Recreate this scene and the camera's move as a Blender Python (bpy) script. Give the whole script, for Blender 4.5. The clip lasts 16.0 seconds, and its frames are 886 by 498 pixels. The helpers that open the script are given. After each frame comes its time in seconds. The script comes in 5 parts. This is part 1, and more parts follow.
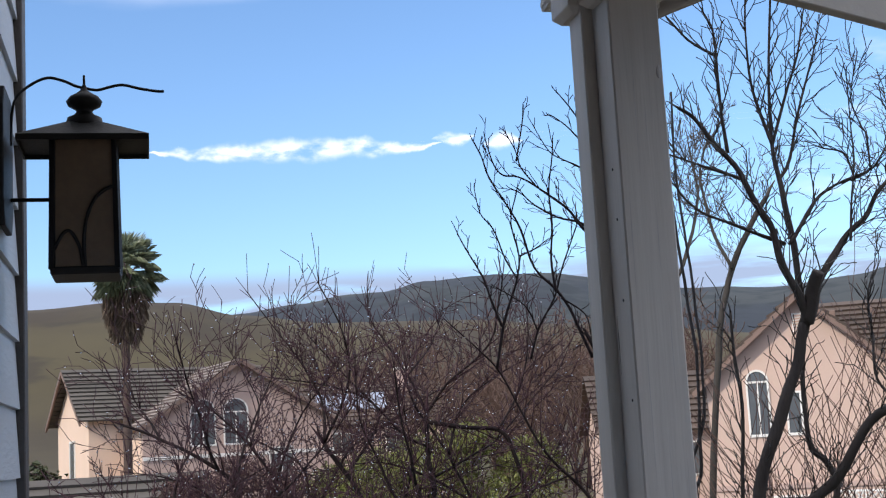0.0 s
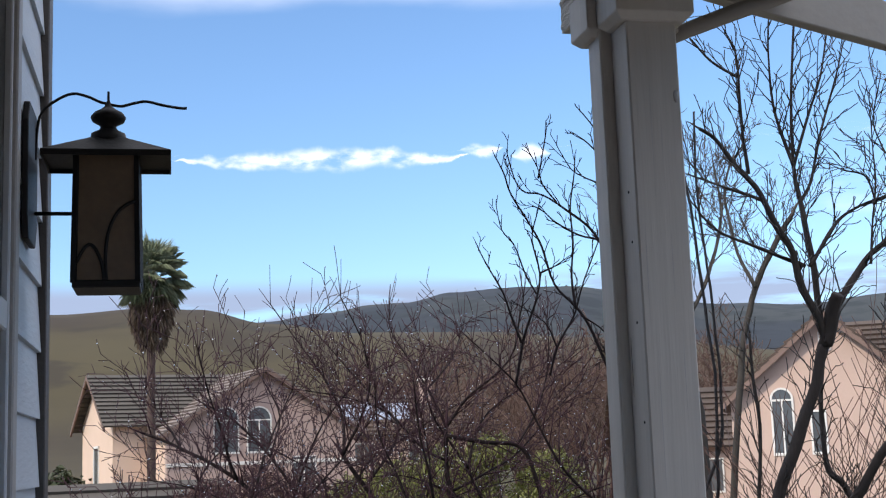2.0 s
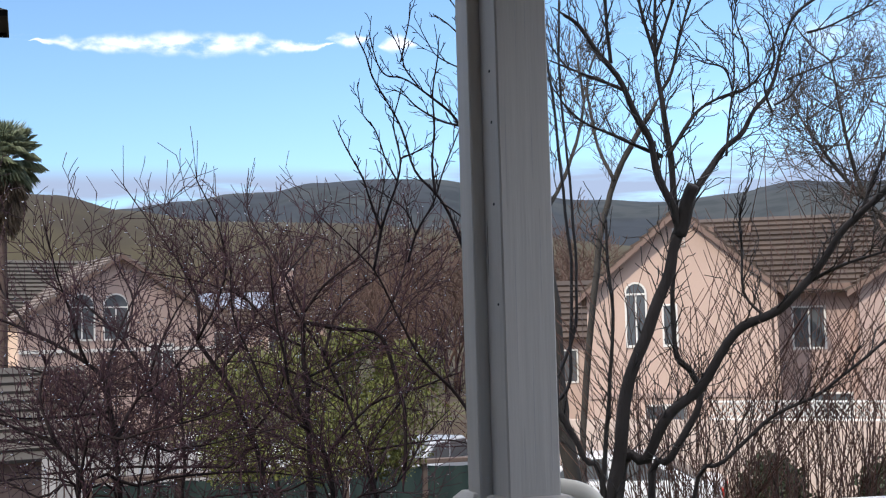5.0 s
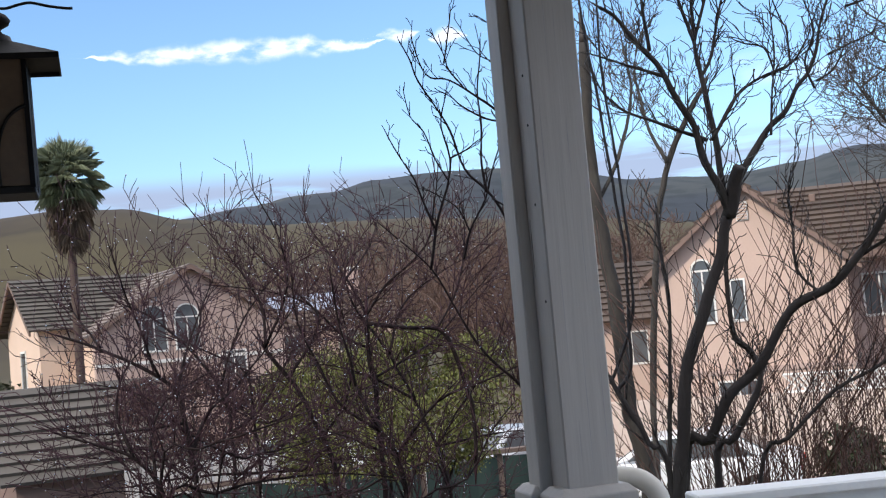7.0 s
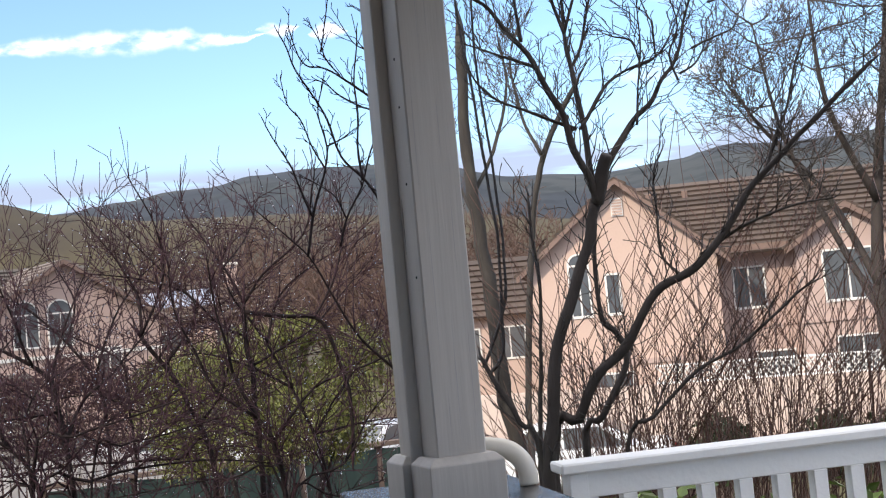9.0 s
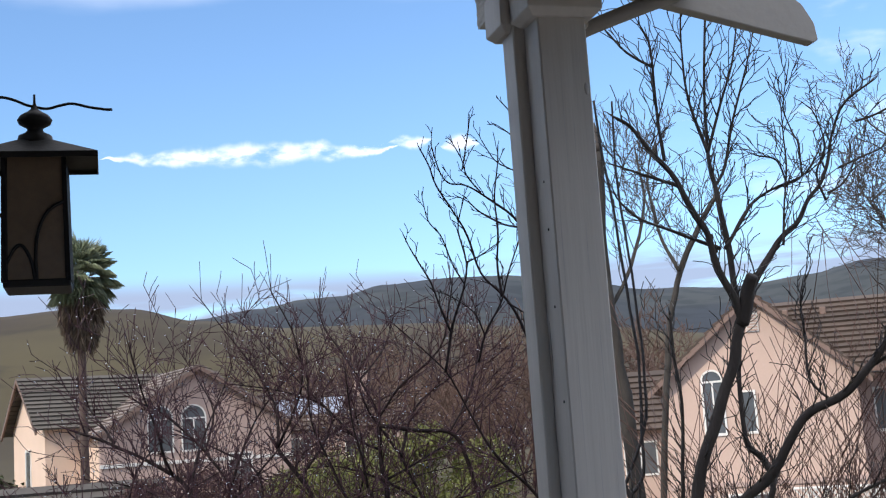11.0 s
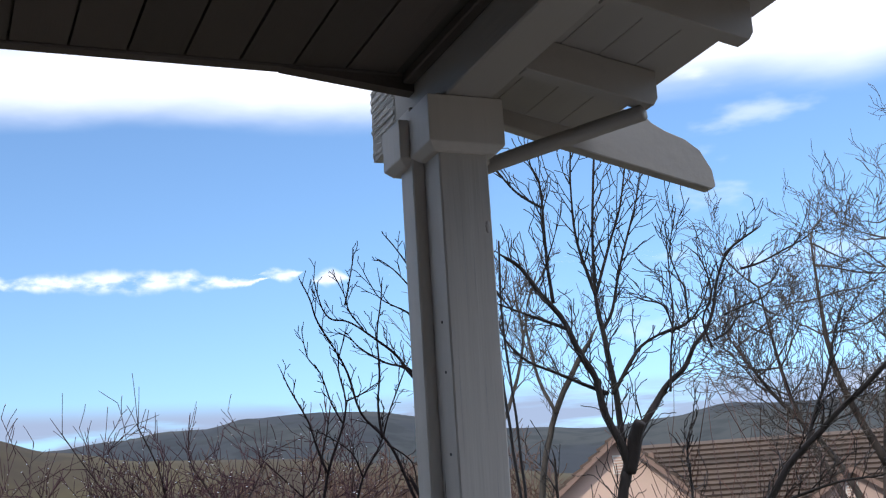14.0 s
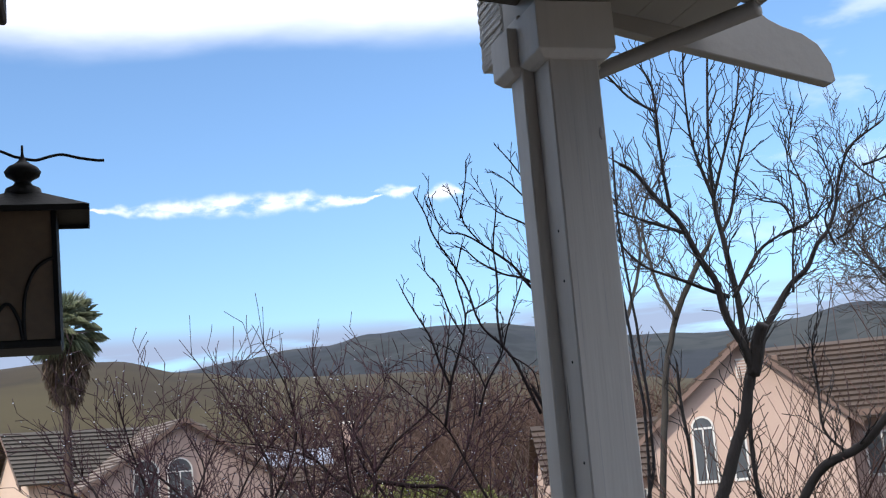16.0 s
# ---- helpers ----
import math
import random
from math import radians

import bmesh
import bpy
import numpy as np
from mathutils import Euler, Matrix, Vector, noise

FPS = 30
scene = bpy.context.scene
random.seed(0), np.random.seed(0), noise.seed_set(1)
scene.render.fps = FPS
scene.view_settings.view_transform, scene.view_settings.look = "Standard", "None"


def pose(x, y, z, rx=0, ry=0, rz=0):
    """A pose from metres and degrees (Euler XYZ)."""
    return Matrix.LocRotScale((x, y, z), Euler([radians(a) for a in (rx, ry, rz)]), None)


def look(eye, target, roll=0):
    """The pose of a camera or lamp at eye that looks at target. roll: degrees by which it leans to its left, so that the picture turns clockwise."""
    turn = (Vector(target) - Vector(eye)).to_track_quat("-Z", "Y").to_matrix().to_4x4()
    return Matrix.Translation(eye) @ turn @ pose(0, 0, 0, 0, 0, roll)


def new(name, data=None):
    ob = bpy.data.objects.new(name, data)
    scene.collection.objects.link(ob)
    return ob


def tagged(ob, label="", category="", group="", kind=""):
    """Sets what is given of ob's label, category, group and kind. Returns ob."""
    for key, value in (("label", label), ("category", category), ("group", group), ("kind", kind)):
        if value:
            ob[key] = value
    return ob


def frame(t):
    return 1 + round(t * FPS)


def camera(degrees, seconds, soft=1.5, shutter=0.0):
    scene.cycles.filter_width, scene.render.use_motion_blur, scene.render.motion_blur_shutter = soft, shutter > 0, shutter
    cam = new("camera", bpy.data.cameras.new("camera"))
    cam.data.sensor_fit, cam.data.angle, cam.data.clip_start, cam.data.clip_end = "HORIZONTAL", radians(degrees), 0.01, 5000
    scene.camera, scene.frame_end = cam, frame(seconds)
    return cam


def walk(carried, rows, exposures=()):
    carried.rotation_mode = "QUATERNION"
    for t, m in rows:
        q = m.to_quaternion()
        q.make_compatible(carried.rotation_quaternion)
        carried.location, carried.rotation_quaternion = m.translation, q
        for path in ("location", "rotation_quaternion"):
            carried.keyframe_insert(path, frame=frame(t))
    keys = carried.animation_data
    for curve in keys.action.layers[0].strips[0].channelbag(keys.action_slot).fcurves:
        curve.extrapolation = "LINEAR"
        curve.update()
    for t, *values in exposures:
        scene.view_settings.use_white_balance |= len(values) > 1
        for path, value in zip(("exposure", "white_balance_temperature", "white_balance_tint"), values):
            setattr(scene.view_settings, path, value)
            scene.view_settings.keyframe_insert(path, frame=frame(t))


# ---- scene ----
PATH = [
    (0, (-1.371, -2.615, 1.429), (-0.696, -0.755, 1.722), -3.2),
    (0.5, (-1.369, -2.626, 1.445), (-0.746, -0.75, 1.752), -3.6),
    (1, (-1.365, -2.633, 1.448), (-0.768, -0.75, 1.763), -3.2),
    (1.5, (-1.359, -2.641, 1.44), (-0.759, -0.759, 1.755), -2.5),
    (2, (-1.359, -2.654, 1.442), (-0.722, -0.784, 1.754), -2.1),
    (2.5, (-1.362, -2.649, 1.433), (-0.665, -0.798, 1.728), -2.0),
    (3, (-1.351, -2.65, 1.439), (-0.58, -0.823, 1.7), -1.7),
    (3.5, (-1.3, -2.653, 1.411), (-0.469, -0.845, 1.614), -0.8),
    (3.7, (-1.289, -2.59, 1.403), (-0.441, -0.787, 1.581), -0.6),
    (5.8, (-1.328, -2.594, 1.437), (-0.537, -0.762, 1.565), -3.2),
    (6, (-1.319, -2.607, 1.441), (-0.541, -0.77, 1.581), -3.9),
    (6.5, (-1.304, -2.661, 1.446), (-0.552, -0.814, 1.592), -5.0),
    (7, (-1.315, -2.697, 1.442), (-0.572, -0.845, 1.574), -5.1),
    (7.5, (-1.388, -2.74, 1.404), (-0.634, -0.89, 1.5), -4.8),
    (8, (-1.372, -2.775, 1.383), (-0.58, -0.94, 1.456), -4.9),
    (8.5, (-1.335, -2.806, 1.378), (-0.465, -1.007, 1.454), -5.2),
    (8.7, (-1.337, -2.801, 1.382), (-0.43, -1.02, 1.469), -5.2),
    (10.8, (-1.355, -2.748, 1.419), (-0.549, -0.939, 1.699), -4.5),
    (11, (-1.375, -2.762, 1.422), (-0.64, -0.925, 1.716), -4.0),
    (11.5, (-1.432, -2.796, 1.407), (-0.827, -0.918, 1.732), -3.1),
    (12, (-1.424, -2.759, 1.415), (-0.799, -0.887, 1.742), -3.7),
    (12.5, (-1.337, -2.665, 1.453), (-0.528, -0.868, 1.794), -4.5),
    (13, (-1.34, -2.655, 1.456), (-0.419, -0.925, 1.852), -4.2),
    (13.5, (-1.368, -2.614, 1.467), (-0.431, -0.906, 1.92), -3.8),
    (14, (-1.37, -2.604, 1.463), (-0.459, -0.891, 1.947), -3.6),
    (14.5, (-1.381, -2.61, 1.459), (-0.508, -0.877, 1.945), -3.9),
    (15, (-1.372, -2.607, 1.464), (-0.536, -0.849, 1.922), -4.6),
    (15.5, (-1.368, -2.601, 1.465), (-0.573, -0.813, 1.878), -4.8),
    (16, (-1.371, -2.6, 1.462), (-0.615, -0.785, 1.827), -4.8),
]
cam = camera(37.5, 16.0, soft=1.2)
walk(cam, [(t, look(eye, target, roll)) for t, eye, target, roll in PATH], [(0, 0.36, 6700, 11), (6.5, 0.40, 6750, 10), (7.2, 0.42, 6750, 10), (8.2, 0.57, 7000, 11), (8.7, 0.74, 7200, 12), (9.6, 0.6, 7000, 11), (10.8, 0.41, 6700, 10), (12.0, 0.47, 6850, 10), (14.0, 0.28, 6600, 10), (16, 0.34, 6700, 10)])
EYE = Vector((-1.36, -2.62, 1.47))

# ---- light ----
world = bpy.data.worlds.new("sky")
scene.world = world
world.use_nodes = True
WT = world.node_tree
SUN_AZ, SUN_EL = -112, 34
sky = WT.nodes.new("ShaderNodeTexSky")
sky.sky_type, sky.sun_disc = "NISHITA", False
sky.sun_elevation, sky.sun_rotation = radians(SUN_EL), radians(SUN_AZ)
sky.air_density, sky.dust_density, sky.ozone_density = 1.0, 0.6, 2.0
sun = new("sun", bpy.data.lights.new("sun", "SUN"))
sun.data.energy, sun.data.angle, sun.data.color = 2.4, radians(1.5), (1, 0.93, 0.84)
sun.matrix_world = look((100 * math.sin(radians(SUN_AZ)), 100 * math.cos(radians(SUN_AZ)), 100 * math.tan(radians(SUN_EL))), (0, 0, 0))


def link(tree, a, b):
    tree.links.new(a, b)


def calc(tree, op, *args):
    """A math node on numbers or sockets."""
    n = tree.nodes.new("ShaderNodeMath")
    n.operation = op
    for i, a in enumerate(args):
        if isinstance(a, (int, float)):
            n.inputs[i].default_value = a
        else:
            link(tree, a, n.inputs[i])
    return n.outputs[0]


def step(tree, v, a, b):
    n = tree.nodes.new("ShaderNodeMapRange")
    n.interpolation_type = "SMOOTHSTEP"
    link(tree, v, n.inputs[0])
    n.inputs[1].default_value, n.inputs[2].default_value = a, b
    return n.outputs[0]


def clouds():
    """Wispy cloud over a clear sky: a high bank overhead, one long streak, grey banks low over the hills."""
    co = WT.nodes.new("ShaderNodeTexCoord")
    sep = WT.nodes.new("ShaderNodeSeparateXYZ")
    link(WT, co.outputs["Generated"], sep.inputs[0])
    el = calc(WT, "MULTIPLY", calc(WT, "ARCSINE", sep.outputs[2]), 57.296)
    az = calc(WT, "MULTIPLY", calc(WT, "ARCTAN2", sep.outputs[0], sep.outputs[1]), 57.296)

    def noise_at(sa, se, scale, detail, off):
        c = WT.nodes.new("ShaderNodeCombineXYZ")
        link(WT, calc(WT, "MULTIPLY", az, sa), c.inputs[0])
        link(WT, calc(WT, "MULTIPLY", el, se), c.inputs[1])
        c.inputs[2].default_value = off
        n = WT.nodes.new("ShaderNodeTexNoise")
        n.inputs["Scale"].default_value, n.inputs["Detail"].default_value = scale, detail
        link(WT, c.outputs[0], n.inputs["Vector"])
        return n.outputs["Fac"]

    # streak: a thin band that tapers at both ends, followed by two smaller shreds
    wob = calc(WT, "MULTIPLY", calc(WT, "SUBTRACT", noise_at(0.8, 0.5, 1.0, 6, 3.0), 0.5), 0.8)
    fluff = calc(WT, "MULTIPLY", step(WT, noise_at(0.8, 1.6, 1.0, 8, 9.0), 0.32, 0.64), 0.95)

    def shred(az0, half, el0, thick):
        bell = calc(WT, "SUBTRACT", 1.0, calc(WT, "POWER", calc(WT, "DIVIDE", calc(WT, "ABSOLUTE", calc(WT, "SUBTRACT", az, az0)), half), 2.0))
        width = calc(WT, "MAXIMUM", calc(WT, "MULTIPLY", bell, thick), 0.001)
        off = calc(WT, "ABSOLUTE", calc(WT, "SUBTRACT", calc(WT, "SUBTRACT", el, el0), wob))
        return calc(WT, "MULTIPLY", step(WT, calc(WT, "DIVIDE", off, width), 1.2, 0.1), fluff)

    streak = calc(WT, "MAXIMUM", shred(13.6, 6.6, 13.02, 0.52), calc(WT, "MAXIMUM", shred(20.7, 1.0, 13.25, 0.34), shred(22.9, 0.9, 13.05, 0.42)))
    # the high bank
    edge = calc(WT, "ADD", el, calc(WT, "MULTIPLY", calc(WT, "SUBTRACT", noise_at(0.05, 0.16, 1.0, 6, 1.0), 0.5), 4.0))
    high = calc(WT, "MULTIPLY", step(WT, edge, 19.2, 21.7), step(WT, noise_at(0.03, 0.09, 1.0, 4, 5.0), 0.22, 0.5))
    # scattered puffs on the far side and low banks over the hills
    puff = calc(WT, "MULTIPLY", step(WT, noise_at(0.16, 0.45, 1.0, 6, 12.0), 0.55, 0.75), step(WT, az, 30.0, 40.0))
    low = calc(WT, "MULTIPLY", step(WT, noise_at(0.12, 0.9, 1.0, 5, 21.0), 0.33, 0.52), calc(WT, "MULTIPLY", step(WT, el, 8.0, 7.0), step(WT, el, 3.0, 5.0)))
    bank = calc(WT, "DIVIDE", calc(WT, "ABSOLUTE", calc(WT, "SUBTRACT", calc(WT, "ADD", el, calc(WT, "MULTIPLY", calc(WT, "SUBTRACT", noise_at(0.35, 0.8, 1.0, 6, 31.0), 0.5), 1.6)), calc(WT, "ADD", calc(WT, "MULTIPLY", az, 0.10), 4.4))), 0.85)
    bank = calc(WT, "MULTIPLY", step(WT, bank, 1.1, 0.5), step(WT, az, 24.0, 17.0))
    low = calc(WT, "MAXIMUM", low, bank)
    white = calc(WT, "MINIMUM", calc(WT, "ADD", calc(WT, "ADD", streak, high), calc(WT, "MULTIPLY", puff, 0.38)), 1.0)

    def mix(fac, a, col):
        m = WT.nodes.new("ShaderNodeMix")
        m.data_type = "RGBA"
        link(WT, fac, m.inputs[0])
        link(WT, a, m.inputs[6])
        m.inputs[7].default_value = (*col, 1)
        return m.outputs[2]

    tint = WT.nodes.new("ShaderNodeMix")
    tint.data_type, tint.blend_type = "RGBA", "MULTIPLY"
    tint.inputs[0].default_value = 1
    link(WT, sky.outputs[0], tint.inputs[6])
    tint.inputs[7].default_value = (0.80, 0.98, 1.17, 1)
    col = mix(calc(WT, "MULTIPLY", low, 0.9), tint.outputs[2], (2.3, 2.75, 4.0))
    col = mix(white, col, (7.2, 7.5, 8.5))
    link(WT, col, WT.nodes["Background"].inputs[0])
    WT.nodes["Background"].inputs[1].default_value = 0.15


clouds()


# ---- materials ----
def mat(name, col, rough=0.7, var=0.25, scale=6.0, fine=60.0, bump=0.15, metal=0.0, spec=0.5, stretch=(1, 1, 1), each=0.0, dirt=None):
    """A surface with broad and fine variation, relief, and a change from piece to piece."""
    m = bpy.data.materials.new(name)
    m.use_nodes = True
    t = m.node_tree
    b = t.nodes["Principled BSDF"]
    co = t.nodes.new("ShaderNodeTexCoord")
    mp = t.nodes.new("ShaderNodeMapping")
    mp.inputs["Scale"].default_value = stretch
    link(t, co.outputs["Object"], mp.inputs[0])

    def nz(s, d):
        n = t.nodes.new("ShaderNodeTexNoise")
        n.inputs["Scale"].default_value, n.inputs["Detail"].default_value = s, d
        link(t, mp.outputs[0], n.inputs["Vector"])
        return n.outputs["Fac"]

    a, f = nz(scale, 4), nz(fine, 6)
    v = calc(t, "ADD", calc(t, "MULTIPLY", calc(t, "SUBTRACT", a, 0.5), 2 * var), calc(t, "MULTIPLY", calc(t, "SUBTRACT", f, 0.5), 1.4 * var))
    if each:
        info = t.nodes.new("ShaderNodeObjectInfo")
        geo = t.nodes.new("ShaderNodeNewGeometry")
        r = calc(t, "FRACT", calc(t, "ADD", info.outputs["Random"], geo.outputs["Random Per Island"]))
        v = calc(t, "ADD", v, calc(t, "MULTIPLY", calc(t, "SUBTRACT", r, 0.5), 2 * each))
    v = calc(t, "ADD", v, 1.0)
    mul = t.nodes.new("ShaderNodeVectorMath")
    mul.operation = "SCALE"
    mul.inputs[0].default_value = col
    link(t, v, mul.inputs["Scale"])
    out = mul.outputs[0]
    if dirt:
        mx = t.nodes.new("ShaderNodeMix")
        mx.data_type = "RGBA"
        link(t, calc(t, "MULTIPLY", step(t, nz(scale * 0.6, 8), 0.56, 0.72), 0.6), mx.inputs[0])
        link(t, out, mx.inputs[6])
        mx.inputs[7].default_value = (*dirt, 1)
        out = mx.outputs[2]
    link(t, out, b.inputs["Base Color"])
    link(t, calc(t, "ADD", rough - 0.08, calc(t, "MULTIPLY", f, 0.16)), b.inputs["Roughness"])
    b.inputs["Metallic"].default_value = metal
    b.inputs["Specular IOR Level"].default_value = spec
    if bump:
        bp = t.nodes.new("ShaderNodeBump")
        bp.inputs["Strength"].default_value, bp.inputs["Distance"].default_value = bump, 0.01
        link(t, f, bp.inputs["Height"])
        link(t, bp.outputs[0], b.inputs["Normal"])
    return m


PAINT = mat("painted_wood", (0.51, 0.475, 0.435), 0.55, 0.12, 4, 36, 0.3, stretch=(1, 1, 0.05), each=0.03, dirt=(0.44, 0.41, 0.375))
# the white paint again, darkened to carry the shade under the eave
PAINT_SHADED = mat("shaded_beam_paint", (0.34, 0.312, 0.28), 0.6, 0.06, 3, 30, 0.16, stretch=(1, 0.05, 1))
WHITE = mat("white_paint", (0.80, 0.80, 0.78), 0.45, 0.05, 4, 60, 0.15, each=0.02)
WEATHERED = mat("weathered_pale_slats", (0.36, 0.345, 0.34), 0.75, 0.3, 3, 30, 0.3, stretch=(1, 1, 0.2), each=0.2)
ROUGHSAWN = mat("roughsawn_end", (0.55, 0.53, 0.50), 0.8, 0.3, 18, 70, 1.0, stretch=(1, 1, 4))
SIDING = mat("blue_grey_siding", (0.53, 0.57, 0.62), 0.5, 0.10, 3, 90, 0.25, stretch=(1, 0.15, 1), each=0.05)
TRIM = mat("grey_trim", (0.42, 0.40, 0.385), 0.55, 0.12, 4, 60, 0.25)
# dark brown stands in for the shadow on the wall's end
CORNER_SHADED = mat("shaded_corner_board", (0.075, 0.065, 0.060), 0.6, 0.2, 4, 60, 0.25)
SASH = mat("pale_sash", (0.55, 0.57, 0.60), 0.4, 0.06, 4, 60, 0.1)
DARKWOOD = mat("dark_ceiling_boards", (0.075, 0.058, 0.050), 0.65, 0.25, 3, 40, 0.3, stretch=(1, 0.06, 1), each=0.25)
IRON = mat("black_iron", (0.011, 0.010, 0.010), 0.6, 0.3, 20, 120, 0.1, metal=0.2)
AMBER = mat("dark_amber_glass", (0.17, 0.115, 0.075), 0.35, 0.25, 14, 60, 0.15)
SLATE = mat("wet_slate", (0.045, 0.045, 0.05), 0.22, 0.35, 6, 40, 0.5, each=0.2)
STONE = mat("ledge_stone", (0.13, 0.115, 0.10), 0.7, 0.35, 8, 50, 0.6, each=0.35)
PVC = mat("pvc_pipe", (0.66, 0.62, 0.54), 0.35, 0.06, 6, 60, 0.05)
GLASS = mat("window_glass", (0.015, 0.02, 0.025), 0.01, 0.1, 3, 5, 0.0, spec=0.9)
SCREEN = mat("insect_screen", (0.018, 0.020, 0.024), 0.8, 0.1, 3, 300, 0.1, spec=0.2)
BARK = mat("grey_bark", (0.038, 0.029, 0.025), 0.85, 0.4, 9, 60, 0.8, stretch=(1, 1, 0.35), dirt=(0.042, 0.042, 0.031))
BARK_GREY = mat("grey_brown_bark", (0.038, 0.033, 0.029), 0.85, 0.5, 14, 60, 0.8, stretch=(1, 1, 0.35), dirt=(0.065, 0.062, 0.05))
BARK_WET = mat("wet_dark_bark", (0.022, 0.016, 0.015), 0.5, 0.4, 9, 60, 0.6)
BARK_PLUM = mat("dark_plum_bark", (0.020, 0.014, 0.015), 0.8, 0.4, 9, 60, 0.6, spec=0.15)
LEAF_MAROON = mat("maroon_twiggery", (0.085, 0.045, 0.042), 0.8, 0.4, 1.5, 12, 0.0, each=0.4)
TWIG_RED = mat("reddish_twigs", (0.042, 0.020, 0.027), 0.7, 0.5, 1.2, 20, 0.0, spec=0.2)
TWIG_GREY = mat("grey_twigs", (0.058, 0.048, 0.043), 0.7, 0.4, 1.2, 20, 0.0)
WILLOW = mat("rust_stems", (0.088, 0.038, 0.026), 0.55, 0.35, 2, 20, 0.0, each=0.3)
TWIG_FAR = mat("brown_far_twigs", (0.092, 0.053, 0.040), 0.8, 0.3, 0.2, 3, 0.0)
DROP = mat("water_drop", (0.9, 0.9, 0.9), 0.06, 0.02, 3, 5, 0.0, metal=1.0)
LEAF = mat("yellow_green_leaf", (0.118, 0.128, 0.028), 0.5, 0.4, 1.5, 12, 0.0, each=0.45)
LEAF_HEDGE = mat("hedge_leaf", (0.14, 0.21, 0.04), 0.45, 0.3, 4, 20, 0.0, each=0.45)
LEAF_DARK = mat("dark_leaf", (0.035, 0.045, 0.020), 0.6, 0.4, 1.0, 8, 0.0, each=0.4)
PALM_LEAF = mat("palm_frond", (0.165, 0.19, 0.12), 0.36, 0.3, 1, 6, 0.0, each=0.4)
PALM_DRY = mat("dry_palm_skirt", (0.15, 0.11, 0.08), 0.85, 0.3, 1, 6, 0.0, each=0.5)
PALM_TRUNK = mat("palm_trunk", (0.075, 0.050, 0.042), 0.9, 0.3, 1, 6, 0.6, stretch=(1, 1, 4))
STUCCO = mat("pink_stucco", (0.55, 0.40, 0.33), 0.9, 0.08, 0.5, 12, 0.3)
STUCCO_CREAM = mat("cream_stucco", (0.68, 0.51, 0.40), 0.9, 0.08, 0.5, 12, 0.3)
# dimmer copy of the pink stucco, shade included in the colour
STUCCO_DIM = mat("dimmed_pink_stucco", (0.45, 0.33, 0.285), 0.9, 0.08, 0.5, 12, 0.3)
TILE = mat("brown_roof_tile", (0.070, 0.049, 0.038), 0.8, 0.25, 0.6, 8, 0.4, each=0.22, dirt=(0.16, 0.10, 0.08))
TILE_GREY = mat("grey_roof_tile", (0.078, 0.068, 0.058), 0.8, 0.25, 0.6, 8, 0.4, each=0.2)
TILE_PALE = mat("pale_roof_tile", (0.19, 0.155, 0.14), 0.8, 0.25, 0.6, 8, 0.4, each=0.2)
STUCCO_WALL = mat("garden_wall_stucco", (0.54, 0.43, 0.37), 0.9, 0.08, 0.5, 12, 0.3)
FASCIA = mat("fascia_board", (0.19, 0.125, 0.10), 0.7, 0.15, 1, 10, 0.2)
PANE = mat("far_window_pane", (0.10, 0.11, 0.12), 0.12, 0.3, 0.8, 5, 0.0, spec=0.8)
FRAME = mat("far_window_frame", (0.72, 0.70, 0.66), 0.6, 0.05, 2, 20, 0.0)
GREENMESH = mat("green_windscreen", (0.014, 0.032, 0.028), 0.75, 0.2, 0.7, 30, 0.2)
RUSTWOOD = mat("fence_cap_board", (0.12, 0.085, 0.07), 0.8, 0.3, 2, 30, 0.3)
CONCRETE = mat("pale_concrete", (0.36, 0.34, 0.32), 0.85, 0.2, 0.8, 15, 0.3)
CAR_WHITE = mat("white_car_paint", (0.72, 0.73, 0.75), 0.18, 0.03, 1, 10, 0.0)
TAIL_RED = mat("tail_lamp_red", (0.40, 0.03, 0.025), 0.2, 0.05, 1, 10, 0.0)
CAR_GREY = mat("silver_car_paint", (0.45, 0.46, 0.48), 0.2, 0.05, 1, 10, 0.0)
RUBBER = mat("tyre_rubber", (0.02, 0.02, 0.02), 0.8, 0.2, 8, 40, 0.1)
STEEL = mat("steel", (0.55, 0.56, 0.58), 0.3, 0.05, 6, 80, 0.05, metal=1.0)
SOLAR = mat("solar_panel", (0.25, 0.28, 0.36), 0.15, 0.1, 2, 10, 0.0)
GRILLE = mat("grill_lid", (0.70, 0.69, 0.67), 0.35, 0.05, 5, 40, 0.05)


